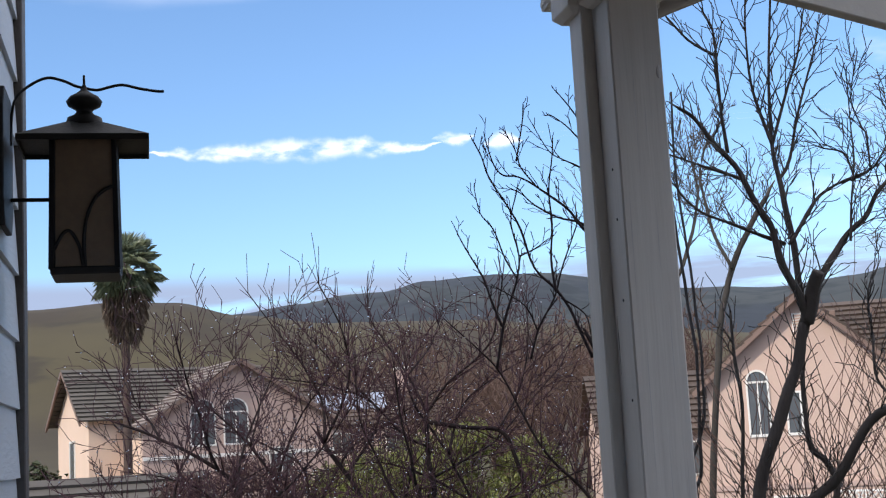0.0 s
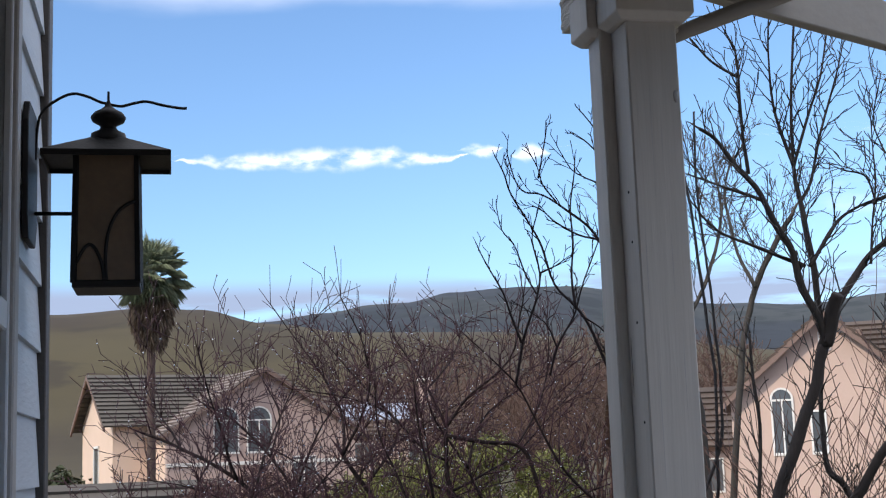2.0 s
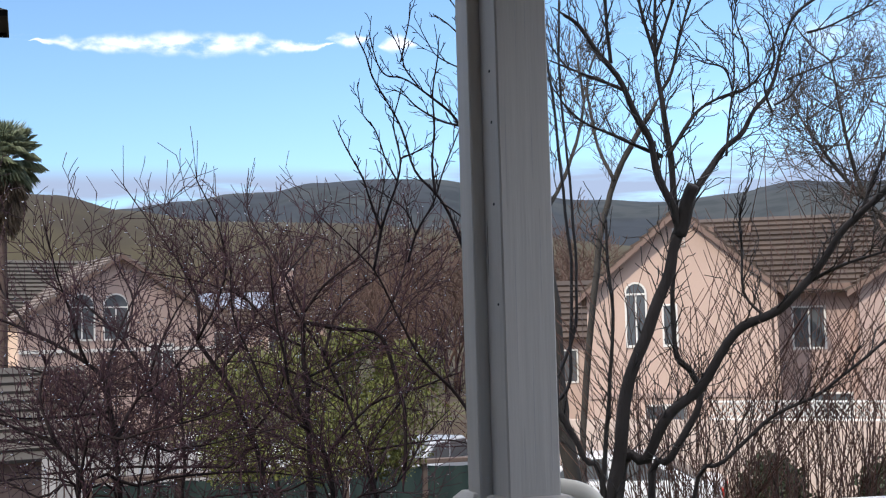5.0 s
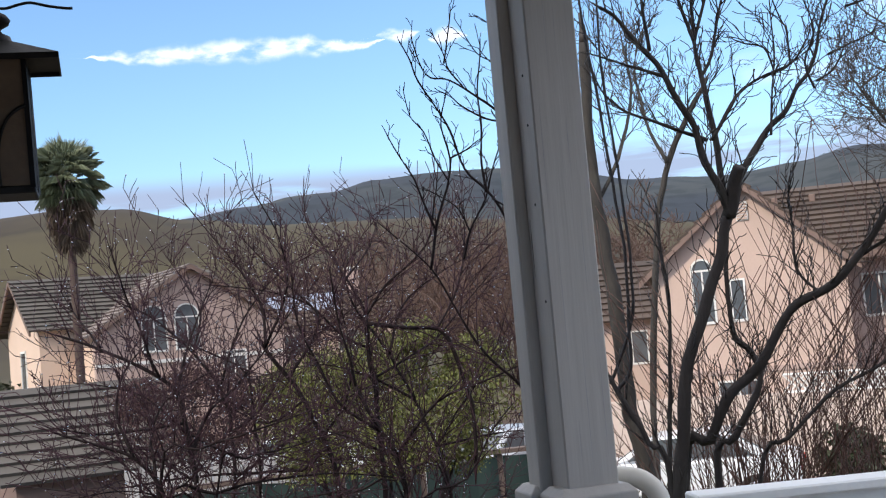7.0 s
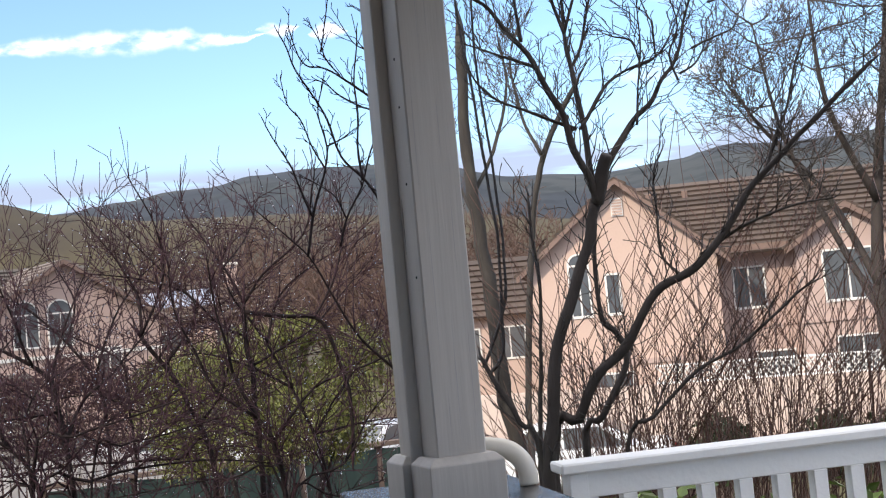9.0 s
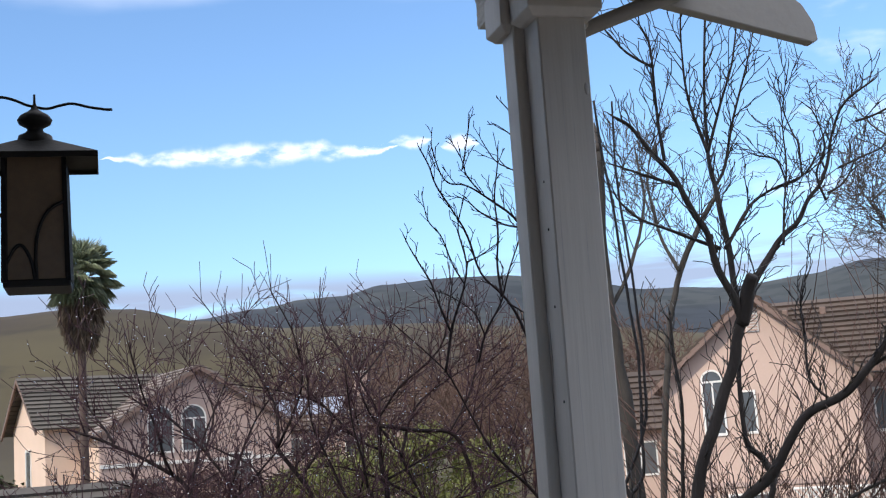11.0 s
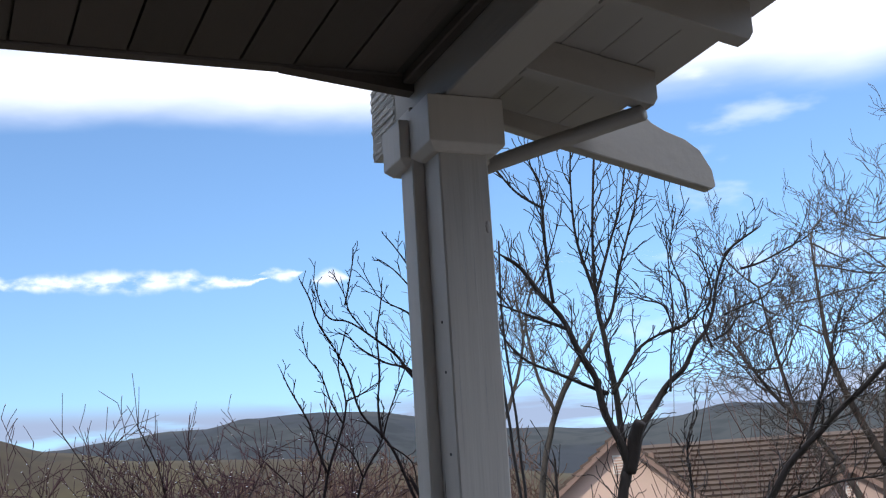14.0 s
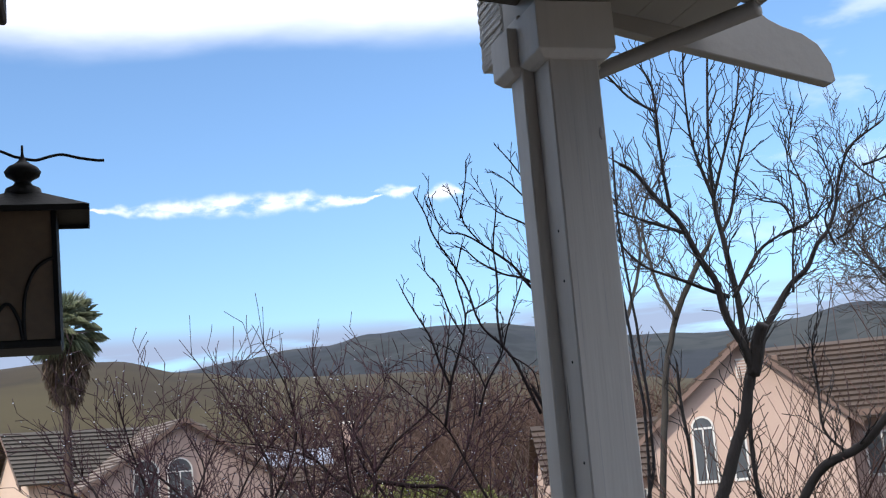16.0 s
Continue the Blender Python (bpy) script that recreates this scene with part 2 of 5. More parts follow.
def ground_material():
    """Wet asphalt and earth close by, dry olive grass on the near hill, scrub woods on the far ridge with distance haze
    put into their colour.
    """
    m = bpy.data.materials.new("ground")
    m.use_nodes = True
    t = m.node_tree
    b = t.nodes["Principled BSDF"]
    b.inputs["Roughness"].default_value = 0.9
    b.inputs["Specular IOR Level"].default_value = 0.2
    co = t.nodes.new("ShaderNodeTexCoord")

    def nz(s, d, off=0.0):
        n = t.nodes.new("ShaderNodeTexNoise")
        n.inputs["Scale"].default_value, n.inputs["Detail"].default_value = s, d
        mp = t.nodes.new("ShaderNodeMapping")
        mp.inputs["Location"].default_value = (off, off, 0)
        link(t, co.outputs["Object"], mp.inputs[0])
        link(t, mp.outputs[0], n.inputs["Vector"])
        return n.outputs["Fac"]

    ln = t.nodes.new("ShaderNodeVectorMath")
    ln.operation = "LENGTH"
    link(t, co.outputs["Object"], ln.inputs[0])
    r = ln.outputs["Value"]

    def mix(f, a, c):
        x = t.nodes.new("ShaderNodeMix")
        x.data_type = "RGBA"
        link(t, f, x.inputs[0])
        for s, v in ((6, a), (7, c)):
            if isinstance(v, tuple):
                x.inputs[s].default_value = (*v, 1)
            else:
                link(t, v, x.inputs[s])
        return x.outputs[2]

    near = mix(step(t, nz(0.35, 6), 0.42, 0.6), (0.075, 0.055, 0.042), (0.10, 0.095, 0.045))
    near = mix(calc(t, "MULTIPLY", step(t, r, 26, 28), step(t, r, 38, 36)), near, (0.10, 0.10, 0.105))
    grass = mix(step(t, nz(0.012, 8), 0.40, 0.62), (0.068, 0.057, 0.031), (0.042, 0.033, 0.023))
    grass = mix(calc(t, "MULTIPLY", step(t, nz(0.03, 6, 40), 0.56, 0.66), 0.8), grass, (0.036, 0.030, 0.022))
    # far woods: the blue of aerial haze is painted into these base colours
    hazy_wood = mix(step(t, nz(0.006, 8, 90), 0.45, 0.6), (0.030, 0.038, 0.050), (0.046, 0.054, 0.058))
    hazy_wood = mix(calc(t, "MULTIPLY", step(t, nz(0.03, 8, 30), 0.45, 0.65), 0.6), hazy_wood, (0.016, 0.024, 0.031))
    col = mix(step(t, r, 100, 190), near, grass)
    col = mix(step(t, r, 640, 820), col, hazy_wood)
    link(t, col, b.inputs["Base Color"])
    return m


GROUND = ground_material()


# ---- building helpers ----
def polar(az, d, z=0.0):
    a = radians(az)
    return Vector((EYE.x + d * math.sin(a), EYE.y + d * math.cos(a), z))


def ray(az, el, d):
    """A place seen from the porch at azimuth and elevation in degrees, d metres away on the level."""
    return polar(az, d, EYE.z + d * math.tan(radians(el)))


def mesh(name, verts, faces, material, smooth=False):
    me = bpy.data.meshes.new(name)
    me.from_pydata([tuple(v) for v in verts], [], faces)
    me.materials.append(material)
    if smooth:
        me.polygons.foreach_set("use_smooth", [True] * len(me.polygons))
    return me


def part(name, me, parent=None, label="", m=None):
    """Links a mesh as one object under a thing or a part; its mesh is in the thing's own space."""
    ob = new(name, me)
    if parent is not None:
        ob.parent = parent
    if m is not None:
        ob.matrix_basis = m
    if label:
        ob["label"] = label
    return ob


def thing(name, m, label, category, group="", kind=""):
    ob = new(name)
    ob.matrix_basis = m
    return tagged(ob, label, category, group, kind)


def block(x0, x1, y0, y1, z0, z1, material, bevel=0.003, chamfer_top=0.0, chamfer_bottom=0.0, wear=0.0):
    """A board or block with eased edges."""
    bm = bmesh.new()
    bmesh.ops.create_cube(bm, size=1, matrix=Matrix.LocRotScale(((x0 + x1) / 2, (y0 + y1) / 2, (z0 + z1) / 2), None, (x1 - x0, y1 - y0, z1 - z0)))
    for c, z in ((chamfer_top, z1), (chamfer_bottom, z0)):
        if c:
            es = [e for e in bm.edges if all(abs(v.co.z - z) < 1e-5 for v in e.verts)]
            bmesh.ops.bevel(bm, geom=es, offset=c, segments=1, affect="EDGES", profile=0.5)
    if bevel:
        bmesh.ops.bevel(bm, geom=list(bm.edges), offset=bevel, segments=1, affect="EDGES", profile=0.5)
    if wear:
        for v in bm.verts:
            v.co += Vector((random.uniform(-wear, wear), random.uniform(-wear, wear), random.uniform(-wear, wear)))
    me = bpy.data.meshes.new("block")
    bm.to_mesh(me)
    bm.free()
    me.materials.append(material)
    return me


def prism(outline, axis, a, b, material, bevel=0.0):
    """A flat outline (pairs) pushed from a to b along an axis: 'x', 'y' or 'z'."""
    def put(p, w):
        return {"x": (w, p[0], p[1]), "y": (p[0], w, p[1]), "z": (p[0], p[1], w)}[axis]
    n = len(outline)
    vs = [put(p, a) for p in outline] + [put(p, b) for p in outline]
    fs = [tuple(range(n)), tuple(range(2 * n - 1, n - 1, -1))] + [(i, i + n, (i + 1) % n + n, (i + 1) % n) for i in range(n)]
    bm = bmesh.new()
    bv = [bm.verts.new(v) for v in vs]
    for f in fs:
        bm.faces.new([bv[i] for i in f])
    bmesh.ops.recalc_face_normals(bm, faces=bm.faces)
    if bevel:
        bmesh.ops.bevel(bm, geom=list(bm.edges), offset=bevel, segments=1, affect="EDGES", profile=0.5)
    me = bpy.data.meshes.new("prism")
    bm.to_mesh(me)
    bm.free()
    me.materials.append(material)
    return me


class Tubes:
    """Collects tapered tubes into one mesh."""

    def __init__(self):
        self.v, self.f = [], []

    def add(self, pts, radii, sides=5):
        n0, up = len(self.v), Vector((0.31, 0.17, 0.93))
        for i, p in enumerate(pts):
            d = (pts[min(i + 1, len(pts) - 1)] - pts[max(i - 1, 0)]).normalized()
            a = d.cross(up)
            if a.length < 1e-3:
                a = d.cross(Vector((1, 0, 0)))
            a.normalize()
            b = d.cross(a)
            for k in range(sides):
                w = 2 * math.pi * k / sides
                self.v.append(p + (a * math.cos(w) + b * math.sin(w)) * radii[i])
        for i in range(len(pts) - 1):
            for k in range(sides):
                q = n0 + i * sides
                self.f.append((q + k, q + (k + 1) % sides, q + sides + (k + 1) % sides, q + sides + k))
        self.f.append(tuple(n0 + k for k in range(sides))[::-1])
        self.f.append(tuple(n0 + (len(pts) - 1) * sides + k for k in range(sides)))

    def mesh(self, name, material, smooth=True):
        return mesh(name, self.v, self.f, material, smooth)


def smoothed(pts, n=3):
    """A line through the given places with rounded turns."""
    out = []
    for i in range(len(pts) - 1):
        p0, p1, p2, p3 = pts[max(i - 1, 0)], pts[i], pts[i + 1], pts[min(i + 2, len(pts) - 1)]
        for k in range(n):
            t = k / n
            out.append(0.5 * (2 * p1 + (p2 - p0) * t + (2 * p0 - 5 * p1 + 4 * p2 - p3) * t * t + (3 * p1 - p0 - 3 * p2 + p3) * t ** 3))
    return out + [pts[-1]]


def tube_mesh(pts, r, material, sides=8):
    t = Tubes()
    t.add(pts, [r] * len(pts) if isinstance(r, (int, float)) else r, sides)
    return t.mesh("tube", material)


def lathe(profile, material, sides=24):
    vs, fs = [], []
    for r, z in profile:
        for k in range(sides):
            w = 2 * math.pi * k / sides
            vs.append((r * math.cos(w), r * math.sin(w), z))
    for i in range(len(profile) - 1):
        for k in range(sides):
            q = i * sides
            fs.append((q + k, q + (k + 1) % sides, q + sides + (k + 1) % sides, q + sides + k))
    fs += [tuple(range(sides))[::-1], tuple(range((len(profile) - 1) * sides, len(profile) * sides))]
    return mesh("lathe", vs, fs, material, True)


def twig(T, rng, p, d, length, r, level, lift=0.12, crook=0.28, kids=4, nodes=None, thin=0.0016):
    """A crooked shoot with side shoots, down to the finest level."""
    n = max(3, int(length / 0.09) if level else 4)
    n = min(n, 9)
    pts, rad = [p], [r]
    for i in range(n):
        d = (d + Vector((rng.gauss(0, crook), rng.gauss(0, crook), rng.gauss(0, crook) + lift)) * (0.6 if i else 0.2)).normalized()
        p = p + d * (length / n)
        pts.append(p)
        rad.append(max(r * (1 - 0.75 * (i + 1) / n), thin))
        if nodes is not None and rng.random() < 0.5:
            nodes.append(p)
        if level and i >= 0:
            for _ in range(1 if rng.random() < kids / n else 0):
                side = d.cross(Vector((rng.gauss(0, 1), rng.gauss(0, 1), rng.gauss(0, 1)))).normalized()
                twig(T, rng, p, (d * 0.78 + side * 0.62).normalized(), length * rng.uniform(0.35, 0.65), max(rad[-1] * 0.65, thin), level - 1, lift, crook, kids, nodes, thin)
    T.add(pts, rad, 5 if r > 0.012 else 3)


def leaf_cloud(rng, blobs, count, size, material, name, droop=0.0):
    """Many small folded leaves in uneven clumps."""
    vs, fs = [], []
    for i in range(count):
        c, r = blobs[i % len(blobs)]
        while True:
            q = Vector((rng.uniform(-1, 1), rng.uniform(-1, 1), rng.uniform(-1, 1)))
            if 0.25 < q.length < 1:
                break
        q *= 0.75 + 0.45 * noise.noise(q * 2.3 + c * 0.7)
        p = c + Vector((q.x * r[0], q.y * r[1], q.z * r[2]))
        a = Vector((rng.gauss(0, 1), rng.gauss(0, 1), rng.gauss(0, 0.7) - droop)).normalized()
        b = a.cross(Vector((rng.gauss(0, 1), rng.gauss(0, 1), rng.gauss(0, 1)))).normalized()
        n = a.cross(b)
        s = size * rng.uniform(0.6, 1.3)
        k = len(vs)
        vs += [p, p + a * s * 0.5 + b * s * 0.28 + n * s * 0.12, p + a * s, p + a * s * 0.5 - b * s * 0.28 + n * s * 0.12]
        fs += [(k, k + 1, k + 2), (k, k + 2, k + 3)]
    return mesh(name, vs, fs, material)


# ---- ground and hills ----
def lerp(table, x):
    if x <= table[0][0]:
        return table[0][1]
    for (a, u), (b, v) in zip(table, table[1:]):
        if x <= b:
            w = (x - a) / (b - a)
            w = w * w * (3 - 2 * w)
            return u + (v - u) * w
    return table[-1][1]


NEAR_RIDGE = [(-60, 5.0), (-10, 6.0), (2, 6.1), (6, 6.35), (8, 6.25), (11, 5.6), (15, 5.1), (20, 5.0), (26, 4.6), (34, 3.6), (50, 3.2), (90, 3.0)]
FAR_RIDGE = [(-60, 3.0), (0, 4.4), (8, 5.3), (11, 5.75), (13.5, 6.05), (15.8, 6.4), (17, 6.45), (19, 6.85), (21.6, 6.98), (24, 6.9), (27, 6.5), (31, 5.75), (34, 5.6), (37, 5.8), (40, 6.1), (43, 5.95), (47, 6.1), (60, 6.6), (90, 6.0)]


def land(az, r):
    g = lerp([(2.5, -0.6), (6, -1.1), (12, -1.9), (20, -2.3), (60, -2.2), (160, -1.0)], r)
    t = math.radians(az)
    wob = noise.fractal(Vector((math.sin(t) * r * 0.006, math.cos(t) * r * 0.006, 0.5)), 1.0, 2.0, 5)
    n = math.tan(radians(lerp(NEAR_RIDGE, az))) * 450 + 2.5
    n *= math.exp(-((r - 450) / (150 if r < 450 else 260)) ** 2)
    f = math.tan(radians(lerp(FAR_RIDGE, az))) * 1600 + 2.5
    f *= math.exp(-((r - 1600) / (520 if r < 1600 else 1400)) ** 2)
    fade = min(max((r - 120) / 200, 0), 1)
    return g * (1 - fade) + fade * max(n, f) + fade * wob * (1.2 if r < 800 else 5.0) + (noise.noise(Vector((az, r, 0)) * 0.8) * 0.06 if r < 120 else 0)


def build_ground():
    rs = [0.0, 1.2] + [2.5 * 1.072 ** k for k in range(102)]
    azs = [-180 + 3 * k for k in range(57)] + [-9 + 0.35 * k for k in range(200)] + [61 + 3 * k for k in range(40)]
    azs = sorted(set(round(a, 3) for a in azs if a < 180))
    vs = [polar(az, r, land(az, max(r, 2.5))) - Vector((EYE.x, EYE.y, 0)) for r in rs for az in azs]
    n = len(azs)
    fs = [(i * n + k, i * n + (k + 1) % n, (i + 1) * n + (k + 1) % n, (i + 1) * n + k) for i in range(len(rs) - 1) for k in range(n)]
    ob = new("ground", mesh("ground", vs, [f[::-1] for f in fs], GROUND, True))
    ob.location = (EYE.x, EYE.y, 0)
    tagged(ob, "damp yard and street ground rising to olive grass hills", "ground", kind="structure")


build_ground()

# ---- porch ----
PM = pose(0, 0, 0, 0, 0, -6)
WALL = pose(-1.268, 0.95, 0, 0, 0, -7)


def porch_floor():
    ob = tagged(new("porch_floor"), "grey painted porch floor boards", "floor", kind="structure")
    ob.matrix_basis = PM
    for k in range(28):
        y = -4.4 + k * 0.145
        part("floor_board", block(-1.75, 1.9, y, y + 0.14, -0.04, 0, TRIM, 0.004), ob)


def pier():
    ob = thing("stone_pier", PM, "stacked dark ledge stone porch pier under the column", "pier")
    part("core", block(-0.07, 0.27, -0.06, 0.48, -1.2, 0.905, STONE, 0.01), ob)
    z = -1.1
    while z < 0.87:
        h = random.uniform(0.07, 0.12)
        h = min(h, 0.905 - z)
        for side in range(4):
            u = 0.0
            span = 0.40 if side % 2 == 0 else 0.58
            while u < span - 0.03:
                w = min(random.uniform(0.13, 0.26), span - u)
                d = random.uniform(0.03, 0.05)
                if side == 0:
                    b = (-0.10 + u, -0.10 + u + w - 0.006, -0.06 - d, -0.055)
                elif side == 1:
                    b = (0.265, 0.27 + d, -0.08 + u, -0.08 + u + w - 0.006)
                elif side == 2:
                    b = (-0.10 + u, -0.10 + u + w - 0.006, 0.475, 0.48 + d)
                else:
                    b = (-0.07 - d, -0.065, -0.08 + u, -0.08 + u + w - 0.006)
                part("stone", block(*b, z, z + h - 0.006, STONE, 0.007, wear=0.003), ob)
                u += w
        z += h
    cap = thing("slate_cap", PM, "wet dark slate cap slabs on the stone pier", "slab")
    part("slab", prism([(-0.15, -0.13), (0.055, -0.171), (0.12, 0.545), (-0.065, 0.575)], "z", 0.908, 0.95, SLATE, 0.006), cap)
    part("slab", prism([(0.059, -0.172), (0.30, -0.22), (0.40, 0.5), (0.124, 0.544)], "z", 0.906, 0.948, SLATE, 0.006), cap)


def column():
    ob = thing("porch_column", PM, "white painted wooden double post porch column, peeling", "column")
    part("front_post", block(0.031, 0.158, 0.03, 0.137, 0.95, 2.6, PAINT, 0.004), ob)
    part("rear_post", block(0.003, 0.187, 0.139, 0.225, 0.95, 2.6, PAINT, 0.004), ob)
    part("base_block", block(-0.002, 0.192, 0.0, 0.139, 0.951, 1.066, PAINT, 0.002, chamfer_top=0.018), ob)
    part("base_block", block(-0.022, 0.212, 0.142, 0.268, 0.951, 1.066, PAINT, 0.002, chamfer_top=0.018), ob)
    part("capital_block", block(-0.002, 0.195, 0.0, 0.139, 2.447, 2.584, PAINT, 0.002, chamfer_bottom=0.018), ob)
    part("capital_block", block(-0.026, 0.214, 0.142, 0.27, 2.447, 2.566, PAINT, 0.002, chamfer_bottom=0.018), ob)
    for x, y, z in ((0.03, 0.07, 1.92), (0.03, 0.075, 2.04), (0.03, 0.07, 1.73), (0.03, 0.06, 1.5)):
        part("nail_head", lathe([(0.0035, -0.002), (0.0035, 0.0012)], IRON, 8), ob, m=pose(x + 0.0005, y, z, 0, -90, 0))
    # long drying cracks on the front and the side face
    for x, z0, z1 in ((0.062, 1.30, 1.66), (0.098, 1.05, 1.42), (0.080, 2.02, 2.31), (0.125, 1.5, 1.72), (0.048, 1.72, 1.98), (0.112, 1.78, 1.94), (0.138, 1.12, 1.36), (0.072, 1.10, 1.22), (0.104, 2.1, 2.2)):
        w = 0.0011
        part("crack", prism([(x - 0.0003, z0), (x + w, (z0 + z1) / 2), (x + 0.0012, z1), (x - w, (z0 * 0.4 + z1 * 0.6))], "y", 0.0296, 0.0303, TRIM), ob)
    part("crack", prism([(0.118, 1.56), (0.120, 1.66), (0.118, 1.70), (0.1165, 1.62)], "x", 0.0306, 0.0313, IRON), ob)
    knot = lathe([(0.011, -0.002), (0.011, 0.0008), (0.004, 0.0009)], TRIM, 10)
    part("knot", knot, ob, m=pose(0.146, 0.030, 2.265, 90, 0, 0) @ Matrix.Diagonal((0.6, 1.5, 1, 1)))


def beam_and_roof():
    beam = thing("porch_beam", PM, "white painted porch beam with rough sawn end", "beam")
    part("timber", block(0.047, 0.172, -4.3, 0.36, 2.586, 2.80, PAINT_SHADED, 0.004), beam)
    part("rough_end", block(0.045, 0.174, 0.361, 0.555, 2.588, 2.798, ROUGHSAWN, 0.004, wear=0.002), beam)
    for k in range(9):
        z = 2.60 + 0.022 * k
        part("saw_ridge", block(0.0425, 0.047, 0.365, 0.55 - 0.004 * (k % 3), z, z + 0.012, ROUGHSAWN, 0.001, wear=0.002), beam)
    # rafters across the beam, sloping out and down
    slope = math.tan(radians(11))
    for k in range(9):
        y = -0.19 - 0.40 * k
        z0 = 2.586
        out = [(0.174, z0), (0.505, z0 - 0.331 * slope), (0.518, z0 - 0.331 * slope + 0.02), (0.518, z0 - 0.344 * slope + 0.09), (0.174, z0 + 0.09)]
        r = part("rafter_tail", prism(out, "y", y, y + 0.045, PAINT_SHADED, 0.002))
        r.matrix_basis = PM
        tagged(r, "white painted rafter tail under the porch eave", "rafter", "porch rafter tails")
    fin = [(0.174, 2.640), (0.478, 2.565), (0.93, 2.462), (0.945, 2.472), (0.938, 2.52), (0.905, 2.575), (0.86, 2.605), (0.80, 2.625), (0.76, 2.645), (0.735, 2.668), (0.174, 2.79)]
    f = part("barge_rafter", prism(fin, "y", 0.235, 0.275, PAINT_SHADED, 0.003))
    f.matrix_basis = PM
    tagged(f, "white painted barge rafter with a curved tail", "rafter")
    deck = tagged(new("roof_overhang"), "painted roof sheathing boards over the rafter tails", "roof", kind="structure")
    deck.matrix_basis = PM
    for k in range(4):
        x0 = 0.174 + k * 0.097
        zz = [2.678 - (x0 + d - 0.174) * slope for d in (0, 0.095)]
        part("sheathing_board", prism([(x0, zz[0]), (x0 + 0.095, zz[1]), (x0 + 0.095, zz[1] + 0.02), (x0, zz[0] + 0.02)], "y", -4.3, 0.235, PAINT_SHADED), deck)
    part("roof_covering", prism([(-3.0, 3.2), (0.55, 2.632), (0.55, 2.66), (-3.0, 3.26)], "y", -4.5, 0.30, TILE_GREY), deck)
    # ceiling of the porch
    bs = []
    bm = bmesh.new()
    x = -1.62
    while x < 0.0:
        w = min(0.135, 0.045 - x)
        bmesh.ops.create_cube(bm, size=1, matrix=Matrix.LocRotScale((x + w / 2 - 0.003, -2.05, 2.722 + random.uniform(-0.0015, 0.0015)), None, (w - 0.007, 4.5, 0.02)))
        x += w
    bmesh.ops.create_cube(bm, size=1, matrix=Matrix.LocRotScale((-0.8, -2.05, 2.745), None, (1.69, 4.5, 0.02)))
    me = bpy.data.meshes.new("ceiling")
    bm.to_mesh(me)
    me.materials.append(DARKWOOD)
    c = new("ceiling", me)
    c.matrix_basis = PM
    tagged(c, "dark stained board porch ceiling", "ceiling", kind="structure")
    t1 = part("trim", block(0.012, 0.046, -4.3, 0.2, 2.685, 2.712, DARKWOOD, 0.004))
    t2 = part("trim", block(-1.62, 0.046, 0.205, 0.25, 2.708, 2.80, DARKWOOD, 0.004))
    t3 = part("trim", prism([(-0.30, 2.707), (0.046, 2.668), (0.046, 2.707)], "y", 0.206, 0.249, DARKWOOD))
    for t in (t1, t2, t3):
        t.matrix_basis = PM
        tagged(t, "dark stained ceiling edge trim", "trim", kind="structure")


def downspout():
    ob = thing("downspout", PM, "cream plastic rain downspout with elbows behind the column", "pipe")
    line = smoothed([Vector(p) for p in ((0.490, -0.165, 2.512), (0.46, -0.125, 2.508), (0.40, -0.04, 2.500), (0.30, 0.1, 2.487), (0.215, 0.25, 2.475), (0.18, 0.29, 2.44), (0.172, 0.30, 2.36))], 5)
    # upper run wears the eave-shaded paint, the lower parts plain PVC
    part("upper_pipe", tube_mesh(line, 0.021, PAINT_SHADED, 12), ob)
    part("drop_pipe", tube_mesh([Vector((0.172, 0.30, 2.37)), Vector((0.172, 0.30, 1.1))], 0.023, PVC, 12), ob)
    line = smoothed([Vector(p) for p in ((0.172, 0.30, 1.2), (0.172, 0.30, 1.10), (0.195, 0.285, 1.062), (0.25, 0.25, 1.054), (0.30, 0.222, 1.040), (0.33, 0.20, 1.0), (0.335, 0.195, 0.95))], 5)
    part("elbow", tube_mesh(line, 0.025, PVC, 14), ob)
    part("collar", tube_mesh([Vector((0.218, 0.267, 1.057)), Vector((0.243, 0.248, 1.051))], 0.029, PVC, 14), ob)


def railing():
    o = PM @ Vector((0.420, 0.172, 0))
    ob = thing("porch_railing", pose(o.x, o.y, 0, 0, 0, -15.8), "white painted porch railing with square balusters", "railing")
    part("top_rail", block(0, 2.6, 0, 0.115, 0.962, 0.99, WHITE, 0.005), ob)
    part("subrail", block(0.072, 2.55, 0.035, 0.075, 0.893, 0.962, WHITE, 0.003), ob)
    part("newel", block(0.022, 0.075, 0.02, 0.09, -0.1, 0.962, WHITE, 0.004), ob)
    part("bottom_rail", block(0.075, 2.55, 0.035, 0.075, 0.08, 0.14, WHITE, 0.003), ob)
    bal = block(-0.02, 0.02, -0.02, 0.02, 0.14, 0.893, WHITE, 0.002)
    for k in range(24):
        part("baluster", bal, ob, m=pose(0.19 + 0.109 * k, 0.055, 0))
    part("baluster", block(0.075, 0.105, 0.04, 0.07, 0.14, 0.893, WHITE, 0.002), ob)


